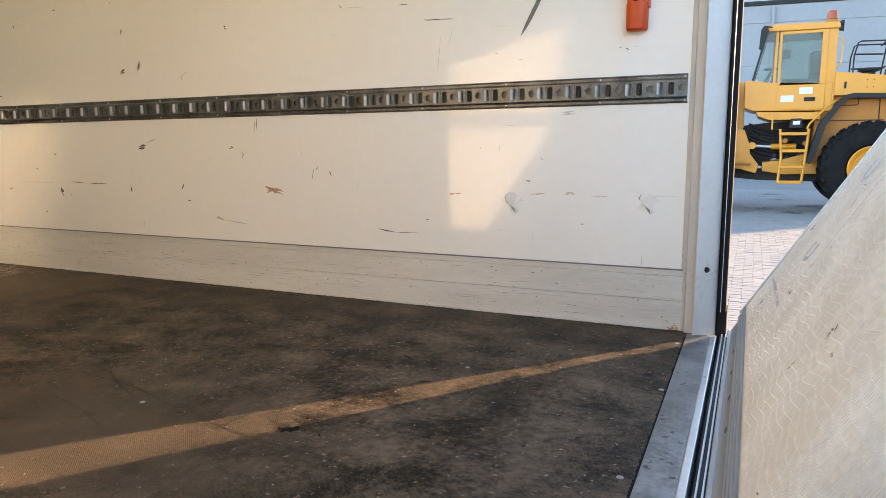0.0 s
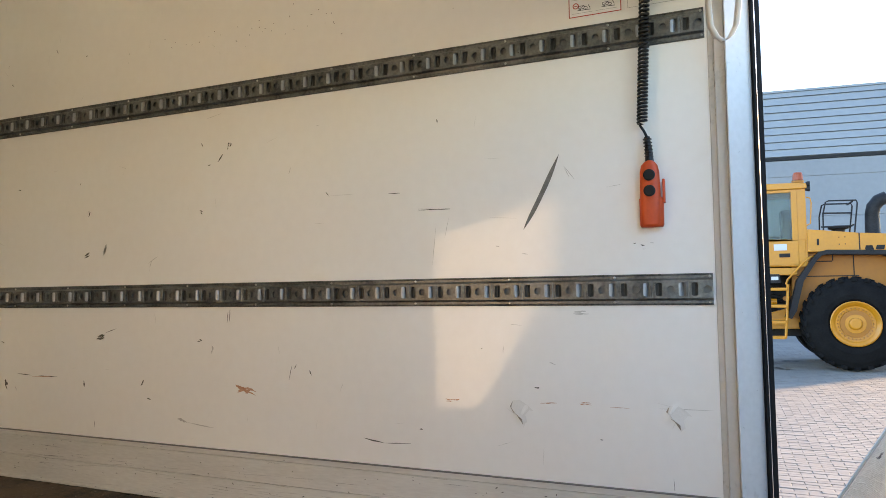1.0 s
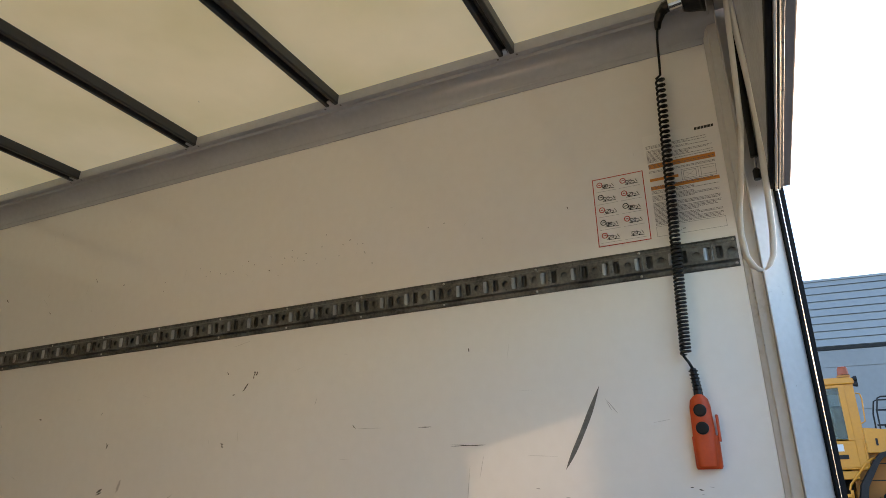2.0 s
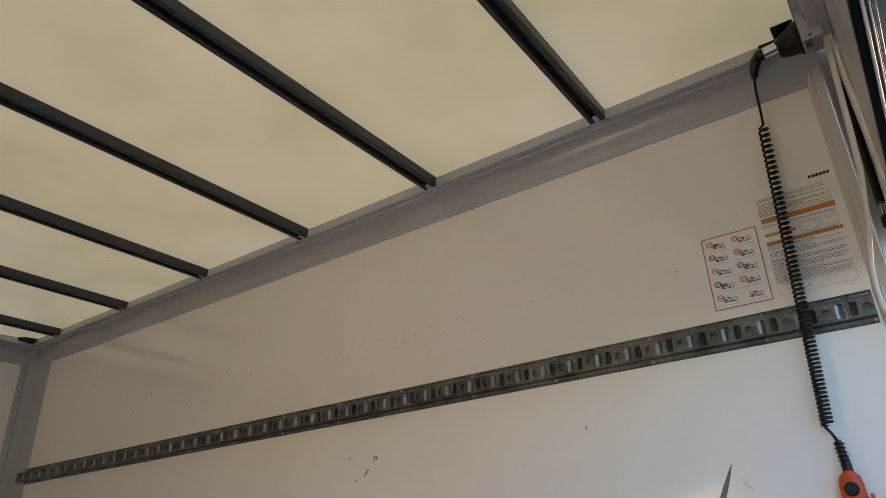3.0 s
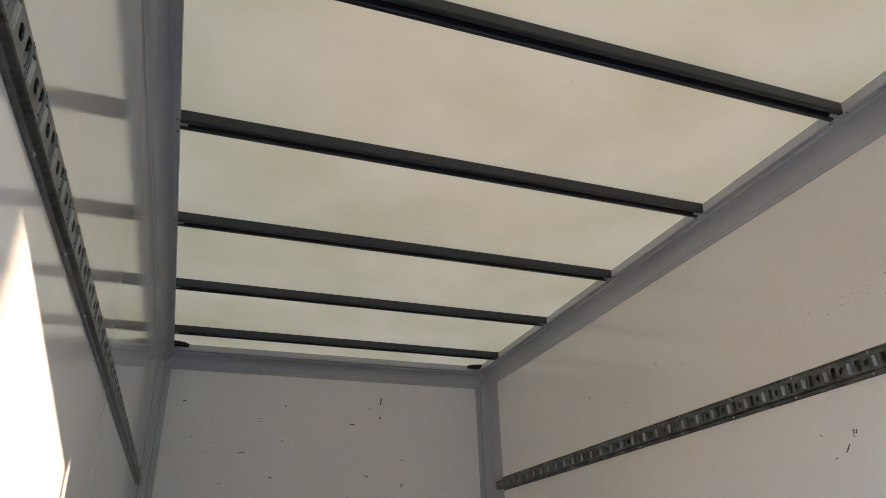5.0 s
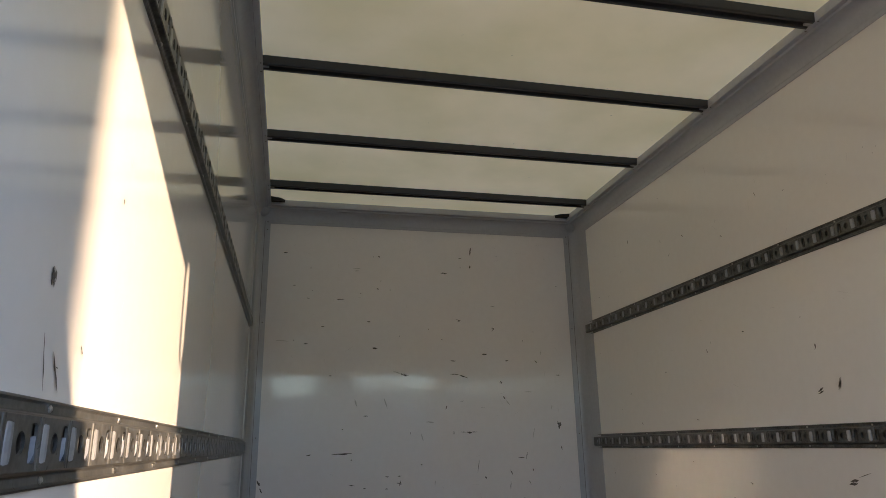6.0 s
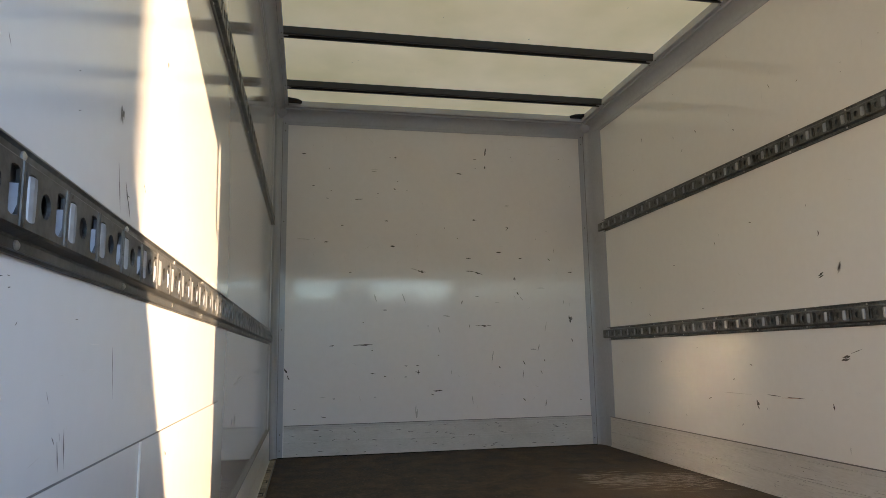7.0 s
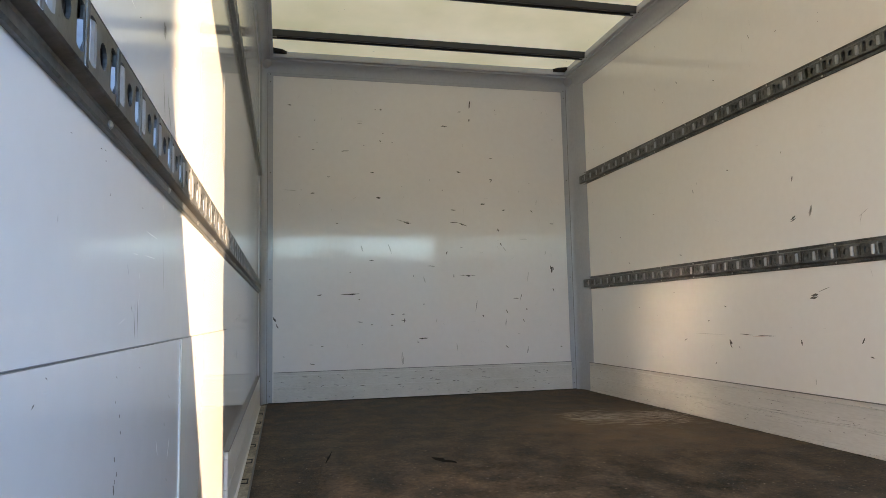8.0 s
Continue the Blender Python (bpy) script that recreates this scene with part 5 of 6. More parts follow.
LEFT_DARK_B = [(0.889, 0.631, 0.009, 0.0019, -72), (0.76, 0.742, 0.004, 0.0012, 45), (0.871, 0.629, 0.011, 0.0023, -49), (0.887, 0.611, 0.032, 0.0029, -77),
               (0.551, 0.558, 0.007, 0.0018, 27), (0.792, 0.558, 0.004, 0.0018, -27), (0.79, 0.533, 0.005, 0.0016, -53), (0.808, 0.517, 0.005, 0.0032, -53),
               (0.814, 0.499, 0.006, 0.0031, -39), (0.791, 0.476, 0.008, 0.0049, -45), (0.801, 0.459, 0.006, 0.0037, -129), (0.79, 0.446, 0.013, 0.0065, -61),
               (0.793, 0.453, 0.006, 0.0037, -129), (1.087, 0.467, 0.007, 0.0028, -45), (1.126, 0.502, 0.012, 0.0021, -24), (0.907, 0.56, 0.007, 0.0012, -16),
               (0.577, 0.575, 0.004, 0.0013, -27), (1.113, 0.384, 0.008, 0.0036, -40)]
LEFT_DARK_C = [(1.437, 0.541, 0.015, 0.0067, -23)]
LEFT_FAINT_A = [(0.831, 0.982, 0.051, 0.0012, -2), (1.352, 1.308, 0.014, 0.0046, -21), (1.159, 1.018, 0.013, 0.0024, -4), (0.825, 0.615, 0.033, 0.0012, -168),
                (0.986, 0.728, 0.079, 0.0012, -1), (0.887, 0.694, 0.025, 0.0012, 2), (0.976, 0.698, 0.065, 0.0012, 1), (0.91, 0.669, 0.007, 0.002, -90),
                (0.911, 0.641, 0.016, 0.0019, -108), (2.861, 0.63, 0.157, 0.0087, 4), (2.721, 0.485, 0.047, 0.0229, -77), (1.126, 0.426, 0.033, 0.0039, -123),
                (1.031, 0.445, 0.027, 0.0034, -59), (2.63, 0.487, 0.025, 0.03, -81), (2.695, 0.615, 0.098, 0.0072, 4)]
b, hair = wear(wall_left, lambda u, v, d: on_left(u, v, d + (0.0032 if v < 0.584 and u < 2.2 else 0.0)),
               LEFT_DARK_A + LEFT_DARK_B + LEFT_DARK_C, LEFT_FAINT_A)
tagged(part("faint_scuffs", hair, M_HAIR, wall_left), kind="stuff")
for k in range(14):
    scuff(b, on_left, rng.uniform(2.3, 4.9), rng.choice((rng.uniform(0.3, 0.77), rng.uniform(0.95, 1.55))), rng.uniform(0.004, 0.018), rng.uniform(0.0015, 0.004), rng.uniform(0, 180), rng)
tagged(part("scuff_marks", b, M_SCUFF, wall_left), kind="stuff")

# dirt gathered along the foot of the walls, rust at the post
b = bmesh.new()
for k in range(420):
    scuff(b, on_floor, XR - 0.018 - abs(rng.gauss(0, 0.010)), rng.uniform(0.08, 5.1), rng.uniform(0.006, 0.05), rng.uniform(0.002, 0.006), rng.gauss(90, 8), rng, 0.0014)
for k in range(200):
    scuff(b, on_floor, rng.uniform(0.08, 2.38), LEN - 0.018 - abs(rng.gauss(0, 0.010)), rng.uniform(0.006, 0.06), rng.uniform(0.002, 0.007), rng.gauss(0, 8), rng, 0.0014)
tagged(part("edge_dirt", b, M_GAP, floor), kind="stuff")
part("edge_gap", boxed(XL + 0.06, XR - 0.06, LEN - 0.020, LEN - 0.0165, FZ, FZ + 0.005), M_GAP, floor, "dark gap along the bulkhead")
b = bmesh.new()
for k in range(16):
    scuff(b, on_right, 0.085 + abs(rng.gauss(0, 0.014)), abs(rng.gauss(0, 0.010)), rng.uniform(0.006, 0.02), rng.uniform(0.003, 0.006), rng.uniform(-20, 20), rng, 0.0165)
tagged(part("rust_stain", b, M_RUST, wall_right), kind="stuff")

# faint hairline scratches in the gelcoat
for wall, where, u0, u1 in ((wall_right, on_right, 0.15, 5.0), (wall_left, on_left, 0.3, 5.0), (wall_front, on_front, 0.1, 2.35)):
    b = bmesh.new()
    for k in range(60):
        zc = rng.choice((rng.uniform(0.24, 0.78), rng.uniform(0.95, 1.58), rng.uniform(1.76, 2.4)))
        if wall is wall_left and zc < 0.7:
            continue
        scuff(b, where, rng.uniform(u0, u1), zc, rng.uniform(0.012, 0.07), rng.uniform(0.0007, 0.0014), rng.choice((rng.gauss(0, 12), rng.gauss(90, 12), rng.uniform(0, 180))), rng, 0.0009)
    tagged(part("hairline_scratch", b, M_HAIR, wall), kind="stuff")

# floor wear: hole, screws, tracks, crumbs
PALE_X, PALE_Y = 2.08, 3.72
b = bmesh.new()
scuff(b, on_floor, 1.211, 0.84, 0.055, 0.045, 110, rng, 0.0010)
scuff(b, on_floor, 0.793, 2.908, 0.16, 0.05, -60, rng, 0.0010)
for u, v, ln, wd, an in ((1.75, 0.75, 0.05, 0.010, 120), (0.35, 3.4, 0.25, 0.012, 80), 
                         (1.95, 0.9, 0.06, 0.008, 60)):
    scuff(b, on_floor, 0.93 * u, 0.92 * v, ln, wd, an, rng, 0.0008)
for k in range(70):
    scuff(b, on_floor, rng.uniform(0.1, 2.4), rng.uniform(0.1, 5.1), rng.uniform(0.006, 0.03), rng.uniform(0.002, 0.005), rng.uniform(0, 180), rng, 0.0009)
part("gouges", b, M_GAP, floor, "dark gouges and cracks in the plywood")
b = bmesh.new()
for u0, v0, u1, v1, sag in ((1.399, 1.804, 1.299, 1.318, 0.02), (1.458, 1.762, 1.305, 1.463, -0.01), (1.218, 1.686, 1.113, 1.364, 0.012), (1.282, 1.21, 1.21, 0.731, -0.02),
                            (1.166, 1.107, 1.355, 1.073, 0.01), (0.903, 1.234, 0.911, 1.01, 0.01), (1.42, 1.08, 1.36, 0.80, 0.01), (0.75, 2.6, 0.55, 1.9, 0.05), (1.9, 2.9, 1.75, 2.2, 0.03), (1.2, 4.4, 1.0, 3.3, 0.06)):
    u0, v0, u1, v1 = 0.93 * u0, 0.915 * v0, 0.93 * u1, 0.915 * v1
    ln = math.hypot(u1 - u0, v1 - v0)
    for k in range(int(ln / 0.022)):
        f = k * 0.022 / ln
        if rng.random() < 0.86:
            scuff(b, on_floor, u0 + (u1 - u0) * f + sag * math.sin(math.pi * f), v0 + (v1 - v0) * f, 0.034, rng.uniform(0.003, 0.009), math.degrees(math.atan2(v1 - v0, u1 - u0)) + rng.gauss(0, 5), rng, 0.0008)
tagged(part("wheel_track", b, M_TRACK, floor), kind="stuff")
b = bmesh.new()
for k in range(320):
    scuff(b, on_floor, rng.uniform(0.1, 2.4), rng.uniform(0.1, 5.2), rng.uniform(0.005, 0.02), rng.uniform(0.002, 0.006), rng.uniform(0, 180), rng, 0.0012)
for k in range(60):
    scuff(b, on_floor, 2.05 + rng.gauss(0, 0.12), 3.75 + rng.gauss(0, 0.25), rng.uniform(0.03, 0.12), rng.uniform(0.003, 0.008), rng.gauss(110, 20), rng, 0.0013)
tagged(part("crumbs", b, M_DIRT, floor), kind="stuff")
b = bmesh.new()
for k in range(420):
    f = rng.uniform(-1, 1)
    scuff(b, on_floor, PALE_X + 0.30 * f + rng.gauss(0, 0.03), PALE_Y - 0.05 * f + rng.gauss(0, 0.12), rng.uniform(0.03, 0.16), rng.uniform(0.003, 0.011), rng.gauss(-4, 14), rng, 0.0015)
tagged(part("pale_scratch", b, M_SCRAPE, floor), kind="stuff")
for u, v in ((1.285, 0.081), (1.829, 0.065), (1.795, 0.62), (0.74, 0.09), (2.3, 0.07), (0.45, 0.62), (1.2, 1.3)):
    part("screw", lathe(bmesh.new(), ((0, 0.0075), (0.0010, 0.007), (0.0014, 0.004)), (u, v, FZ), "z", 12), M_WORN, floor)


# ---- yard ----
b = bmesh.new()
bmesh.ops.create_grid(b, x_segments=8, y_segments=8, size=600, matrix=Matrix.Translation((0, 0, GZ - 0.007)))
ground = tagged(part("ground", b, M_YARD), "sandy yard ground reaching the horizon", "ground", kind="structure")

# wheel loader, seen from its side; its long axis runs along y
loader = thing("wheel_loader", "yellow wheel loader parked on the brick-paved yard", "wheel loader", at=(0, -0.08, -0.02))
LX = 15.3


def side_plate(name, pts, x0, x1, mat, parent=None, label="", bevel=0.0):
    bm = prism(bmesh.new(), pts, "x", x0, x1)
    if bevel:
        bmesh.ops.bevel(bm, geom=list(bm.edges), offset=bevel, segments=2, affect="EDGES", profile=0.5)
    return part(name, bm, mat, parent or loader, label)


def wheel(yc, zc, r):
    x0 = LX
    bm = bmesh.new()
    prof = [(0.06, r * 0.46), (0.0, r * 0.52), (-0.01, r * 0.62), (0.02, r * 0.80), (0.07, r * 0.92), (0.12, r * 0.955), (0.56, r * 0.955), (0.64, r * 0.80), (0.66, r * 0.5)]
    lathe(bm, prof, (x0, yc, zc), "x", 48)
    tyre = part("tyre", bm, M_TYRE, loader, "black deep-lugged tyre", smooth=False)
    n = 24
    for k in range(n):
        t = 2 * math.pi * k / n
        c, s = math.cos(t), math.sin(t)
        for side in (0, 1):
            xa, xb = (x0 + 0.02, x0 + 0.33) if side == 0 else (x0 + 0.30, x0 + 0.64)
            bm = bmesh.new()
            vs = []
            for x, tt in ((xa, -0.055), (xa, 0.055), (xb, 0.03 + 0.10), (xb, -0.07 + 0.10)):
                for rr in (r * 0.90, r * 1.0 - (0.035 if x == xa and side == 0 else 0.0)):
                    a = t + tt + (0.13 if side else 0)
                    vs.append(bm.verts.new((x, yc + rr * math.cos(a), zc + rr * math.sin(a))))
            for f in ((0, 1, 3, 2), (2, 3, 5, 4), (4, 5, 7, 6), (6, 7, 1, 0), (1, 3, 5, 7), (0, 2, 4, 6)):
                bm.faces.new([vs[i] for i in f])
            part("lug", bm, M_TYRE, tyre)
    bm = bmesh.new()
    lathe(bm, [(0.10, r * 0.47), (0.00, r * 0.475), (-0.01, r * 0.455), (0.02, r * 0.40), (0.045, r * 0.37), (0.050, r * 0.30), (0.052, r * 0.29), (0.035, r * 0.27),
               (0.030, r * 0.13), (0.00, r * 0.12), (-0.01, r * 0.09)], (x0, yc, zc), "x", 36)
    rim = part("rim", bm, M_YELLOW, loader, "yellow steel rim", smooth=False)
    for k in range(28):
        t = 2 * math.pi * k / 28
        lathe(bm := bmesh.new(), ((0, 0.016), (-0.03, 0.015)), (x0 + 0.050, yc + r * 0.325 * math.cos(t), zc + r * 0.325 * math.sin(t)), "x", 6)
        part("wheel_bolt", bm, M_OCHRE, rim)
    part("hub_ring", lathe(bmesh.new(), [(0.050, r * 0.29), (0.032, r * 0.285), (0.028, r * 0.20), (0.034, r * 0.195)], (x0, yc, zc), "x", 36), M_OCHRE, rim)


wheel(-2.16, 0.175, 0.92)
wheel(1.22, 0.175, 0.92)
wheel_far = lathe(bmesh.new(), [(2.05, 0.4), (2.05, 0.9), (2.65, 0.92), (2.7, 0.5)], (LX, -2.16, 0.175), "x", 32)
part("tyre", wheel_far, M_TYRE, loader)
wheel_far = lathe(bmesh.new(), [(2.05, 0.4), (2.05, 0.9), (2.65, 0.92), (2.7, 0.5)], (LX, 1.22, 0.175), "x", 32)
part("tyre", wheel_far, M_TYRE, loader)

# rear frame and engine hood
side_plate("hood", [(-1.26, 1.60), (-1.26, 2.065), (-2.2, 1.955), (-4.3, 1.80), (-4.42, 1.55), (-4.42, 0.75), (-3.2, 0.75), (-3.0, 1.58)], LX + 0.45, LX + 2.3, M_YELLOW,
           label="yellow engine hood", bevel=0.012)
side_plate("hood_joint", [(-2.195, 1.62), (-2.215, 1.62), (-2.215, 1.952), (-2.195, 1.955)], LX + 0.444, LX + 0.46, M_IRON)
for yy, zz in ((-1.84, 1.88), (-1.95, 1.88), (-1.84, 1.74), (-1.95, 1.74)):
    part("hood_bolt", lathe(bmesh.new(), ((0, 0.012), (-0.006, 0.010)), (LX + 0.45, yy, zz), "x", 8), M_IRON, loader)
part("hood_latch", boxed(LX + 0.44, LX + 0.46, -1.47, -1.43, 1.73, 1.86, 0.004), M_IRON, loader, "black hood latch")
# maker's mark as a plain dark shape
for k, (w, s) in enumerate(((0.16, 0.03), (0.14, -0.02), (0.05, 0.0), (0.16, 0.02), (0.14, -0.02))):
    y0 = -2.29 - 0.185 * k
    b = prism(bmesh.new(), [(y0, 1.62), (y0 - 0.03, 1.61), (y0 - w, 1.61), (y0 - w + s, 1.70), (y0 - 0.02, 1.70)], "x", LX + 0.444, LX + 0.452)
    part("mark", b, M_IRON, loader, "dark maker's mark on the hood")
side_plate("side_panel", [(-1.02, 0.30), (-1.05, 1.60), (-3.0, 1.58), (-3.2, 0.75), (-2.6, 0.2), (-1.5, 0.0)], LX + 0.62, LX + 2.1, M_OCHRE, label="deep yellow inner side panel")
for y0, y1, z0, z1 in ((-1.26, -1.72, 1.40, 1.42), (-1.72, -1.74, 1.42, 1.56), (-2.1, -2.12, 1.12, 1.55), (-1.1, -2.2, 1.10, 1.12)):
    part("panel_seam", boxed(LX + 0.612, LX + 0.63, y1, y0, z0, z1), M_IRON, loader)
# fender over the wheel: a bent dark edge and its plate
edge = [(LX + 0.30, -0.955, 0.27), (LX + 0.30, -1.02, 0.42), (LX + 0.30, -1.13, 1.02), (LX + 0.30, -1.36, 1.44), (LX + 0.30, -1.47, 1.555), (LX + 0.30, -1.60, 1.585), (LX + 0.30, -2.6, 1.55), (LX + 0.30, -2.95, 1.40), (LX + 0.30, -3.15, 1.0)]
rim_out, rim_in = [], []
for k, p in enumerate(edge):
    a, c = edge[max(k - 1, 0)], edge[min(k + 1, len(edge) - 1)]
    d = Vector((c[1] - a[1], c[2] - a[2])).normalized()
    rim_out.append((p[1] - 0.045 * d.y, p[2] + 0.045 * d.x))
    rim_in.append((p[1] + 0.045 * d.y, p[2] - 0.045 * d.x))
b = prism(bmesh.new(), rim_out + rim_in[::-1], "x", LX + 0.30, LX + 0.85)
part("fender", b, M_IRON, loader, "black bent wheel fender")
part("handrail", tube(bmesh.new(), [(LX + 0.25, -0.93, 0.95), (LX + 0.25, -0.96, 1.05), (LX + 0.28, -1.20, 1.42), (LX + 0.35, -1.30, 1.50), (LX + 0.42, -1.36, 1.49)], 0.016, 8), M_YELLOW, loader)
# railing on the hood
for xa in (LX + 0.5, LX + 1.1):
    part("railing", tube(bmesh.new(), [(xa, -1.56, 1.60), (xa, -1.575, 2.36), (xa, -1.63, 2.60), (xa, -1.69, 2.625), (xa, -2.19, 2.61), (xa, -2.21, 2.56), (xa, -2.09, 1.60)], 0.015, 8), M_IRON, loader, "dark tubular guard rail")
part("railing", tube(bmesh.new(), [(LX + 0.5, -1.56, 2.38), (LX + 0.5, -2.08, 2.36)], 0.016, 8), M_IRON, loader)
part("railing", tube(bmesh.new(), [(LX + 0.5, -1.53, 2.10), (LX + 0.5, -2.07, 2.10)], 0.016, 8), M_IRON, loader)
part("railing", tube(bmesh.new(), [(LX + 0.5, -2.12, 2.59), (LX + 1.1, -2.12, 2.59)], 0.018, 8), M_IRON, loader)
part("railing", tube(bmesh.new(), [(LX + 0.5, -2.12, 2.12), (LX + 1.1, -2.12, 2.12)], 0.018, 8), M_IRON, loader)
part("air_cap", lathe(bmesh.new(), ((1.98, 0.12), (2.06, 0.13), (2.08, 0.20), (2.13, 0.20), (2.15, 0.10)), (LX + 0.9, -1.9, 0), "z", 20), M_IRON, loader, "black air intake cap")
part("exhaust_pipe", tube(bmesh.new(), [(LX + 0.9, -2.52, 1.85), (LX + 0.9, -2.52, 1.98), (LX + 0.9, -2.52, 2.35), (LX + 0.9, -2.55, 2.50), (LX + 0.9, -2.64, 2.62), (LX + 0.9, -2.78, 2.68)],
                          [0.20, 0.14, 0.13, 0.13, 0.13, 0.13], 16), M_IRON, loader, "dark curved exhaust pipe", smooth=True)

# cab
CX0, CX1 = LX + 0.50, LX + 2.1
side_plate("cab_base", [(0.18, 1.40), (0.19, 1.97), (-0.30, 1.90), (-1.24, 1.87), (-1.24, 1.31), (0.0, 1.33)], CX0, CX1, M_YELLOW, label="yellow cab base", bevel=0.015)
side_plate("cab_roof", [(-0.14, 2.91), (-0.18, 3.02), (-0.30, 3.05), (-1.22, 3.03), (-1.29, 3.0), (-1.29, 2.90)], CX0 - 0.04, CX1 + 0.04, M_YELLOW, label="yellow cab roof", bevel=0.015)
for name, pts in (("pillar", [(-0.335, 1.90), (-0.385, 1.90), (-0.40, 2.91), (-0.35, 2.91)]), ("pillar", [(-1.14, 1.31), (-1.26, 1.31), (-1.26, 2.91), (-1.14, 2.91)]),
                  ("pillar", [(0.06, 1.96), (0.02, 1.96), (-0.20, 2.91), (-0.16, 2.91)])):
    for xa in (CX0 + 0.005, CX1 - 0.075):
        side_plate(name, pts, xa, xa + 0.07, M_YELLOW if pts[0][0] < 0 else M_IRON)
door = part("cab_door", boxed(CX0 - 0.012, CX0 + 0.02, -1.14, -0.42, 1.345, 1.84, 0.008), M_YELLOW, loader, "yellow cab door with two notices")
for y0, y1, z0, z1 in ((-1.14, -1.06, 1.84, 2.90), (-0.47, -0.42, 1.84, 2.90), (-1.06, -0.47, 2.84, 2.90)):
    part("door_frame", boxed(CX0 - 0.012, CX0 + 0.02, y0, y1, z0, z1, 0.006), M_YELLOW, door)
part("door_glass", boxed(CX0 + 0.0, CX0 + 0.008, -1.065, -0.465, 1.835, 2.845), M_GLASS, door)
part("notice", boxed(CX0 - 0.0165, CX0 - 0.0125, -0.70, -0.50, 1.50, 1.63), M_WHITE, door, "white paper notice")
part("notice", boxed(CX0 - 0.0165, CX0 - 0.0125, -0.98, -0.78, 1.65, 1.78), M_WHITE, door, "white paper notice")
part("door_handle", boxed(CX0 - 0.03, CX0 - 0.0125, -1.02, -0.86, 1.505, 1.585, 0.006), M_IRON, door, "black recessed door handle")
side_plate("front_glass", [(0.03, 1.96), (-0.335, 1.90), (-0.36, 2.90), (-0.19, 2.90)], CX0 + 0.02, CX0 + 0.028, M_GLASS)
b = bmesh.new()
vs = [b.verts.new(p) for p in ((CX0 + 0.08, 0.04, 1.965), (CX1 - 0.08, 0.04, 1.965), (CX1 - 0.08, -0.18, 2.905), (CX0 + 0.08, -0.18, 2.905),
                               (CX0 + 0.08, 0.03, 1.965), (CX1 - 0.08, 0.03, 1.965), (CX1 - 0.08, -0.19, 2.905), (CX0 + 0.08, -0.19, 2.905))]
for f in ((0, 1, 2, 3), (4, 5, 6, 7), (0, 1, 5, 4), (2, 3, 7, 6), (0, 3, 7, 4), (1, 2, 6, 5)):
    b.faces.new([vs[i] for i in f])
part("windscreen", b, M_GLASS, loader)
part("far_window", boxed(CX1 - 0.02, CX1 - 0.012, -1.14, -0.40, 1.90, 2.90), M_GLASS, loader)
part("rear_window", boxed(CX0 + 0.08, CX1 - 0.08, -1.23, -1.222, 1.90, 2.90), M_GLASS, loader)
seat = part("seat", boxed(LX + 1.05, LX + 1.55, -1.10, -0.95, 1.9, 2.55, 0.04), M_IRON, loader)
part("seat", boxed(LX + 1.05, LX + 1.55, -0.95, -0.50, 1.85, 2.0, 0.04), M_IRON, loader)
part("steering_column", tube(bmesh.new(), [(LX + 1.3, -0.18, 1.9), (LX + 1.3, -0.32, 2.2)], 0.04, 8), M_IRON, loader)
part("steering_wheel", lathe(bmesh.new(), ((0, 0.16), (0.02, 0.19), (0.04, 0.16)), (LX + 1.3, -0.34, 2.22), "z", 20), M_IRON, loader)
part("monitor", boxed(LX + 0.70, LX + 0.82, -0.62, -0.50, 2.38, 2.56, 0.01), M_IRON, loader)
# mirror, lamps, beacon, rails
part("mirror_arm", tube(bmesh.new(), [(CX0, -0.30, 2.99), (CX0 - 0.12, -0.16, 3.01), (CX0 - 0.18, -0.10, 2.98)], 0.014, 8), M_IRON, loader)
part("mirror", prism(bmesh.new(), [(-0.04, 2.56), (-0.10, 2.54), (-0.20, 2.88), (-0.19, 2.98), (-0.12, 3.0), (-0.06, 2.92)], "x", CX0 - 0.32, CX0 - 0.14), M_IRON, loader, "black wing mirror")
beacon = part("beacon", lathe(bmesh.new(), ((3.11, 0.078), (3.12, 0.075), (3.23, 0.068), (3.27, 0.055), (3.28, 0.02)), (LX + 0.7, -1.18, 0), "z", 16), M_BEACON, loader, "amber beacon lamp")
part("beacon_base", lathe(bmesh.new(), ((3.055, 0.06), (3.06, 0.09), (3.10, 0.09)), (LX + 0.7, -1.18, 0), "z", 16), M_OCHRE, beacon)
part("beacon_post", tube(bmesh.new(), [(LX + 0.7, -1.18, 2.95), (LX + 0.7, -1.18, 3.06)], 0.02, 8), M_IRON, loader)
for z in (2.985, 2.885):
    part("work_lamp", tube(bmesh.new(), [(LX + 0.5, -1.26, z), (LX + 0.5, -1.31, z + 0.01), (LX + 0.5, -1.35, z + 0.01)], [0.03, 0.055, 0.055], 12), M_IRON, loader, "black work lamp")
part("grab_rail", tube(bmesh.new(), [(CX0 - 0.02, -1.27, 2.72), (CX0 - 0.03, -1.34, 2.70), (CX0 - 0.03, -1.36, 2.6), (CX0 - 0.03, -1.33, 2.18), (CX0 - 0.02, -1.25, 2.14)], 0.014, 8), M_YELLOW, loader)
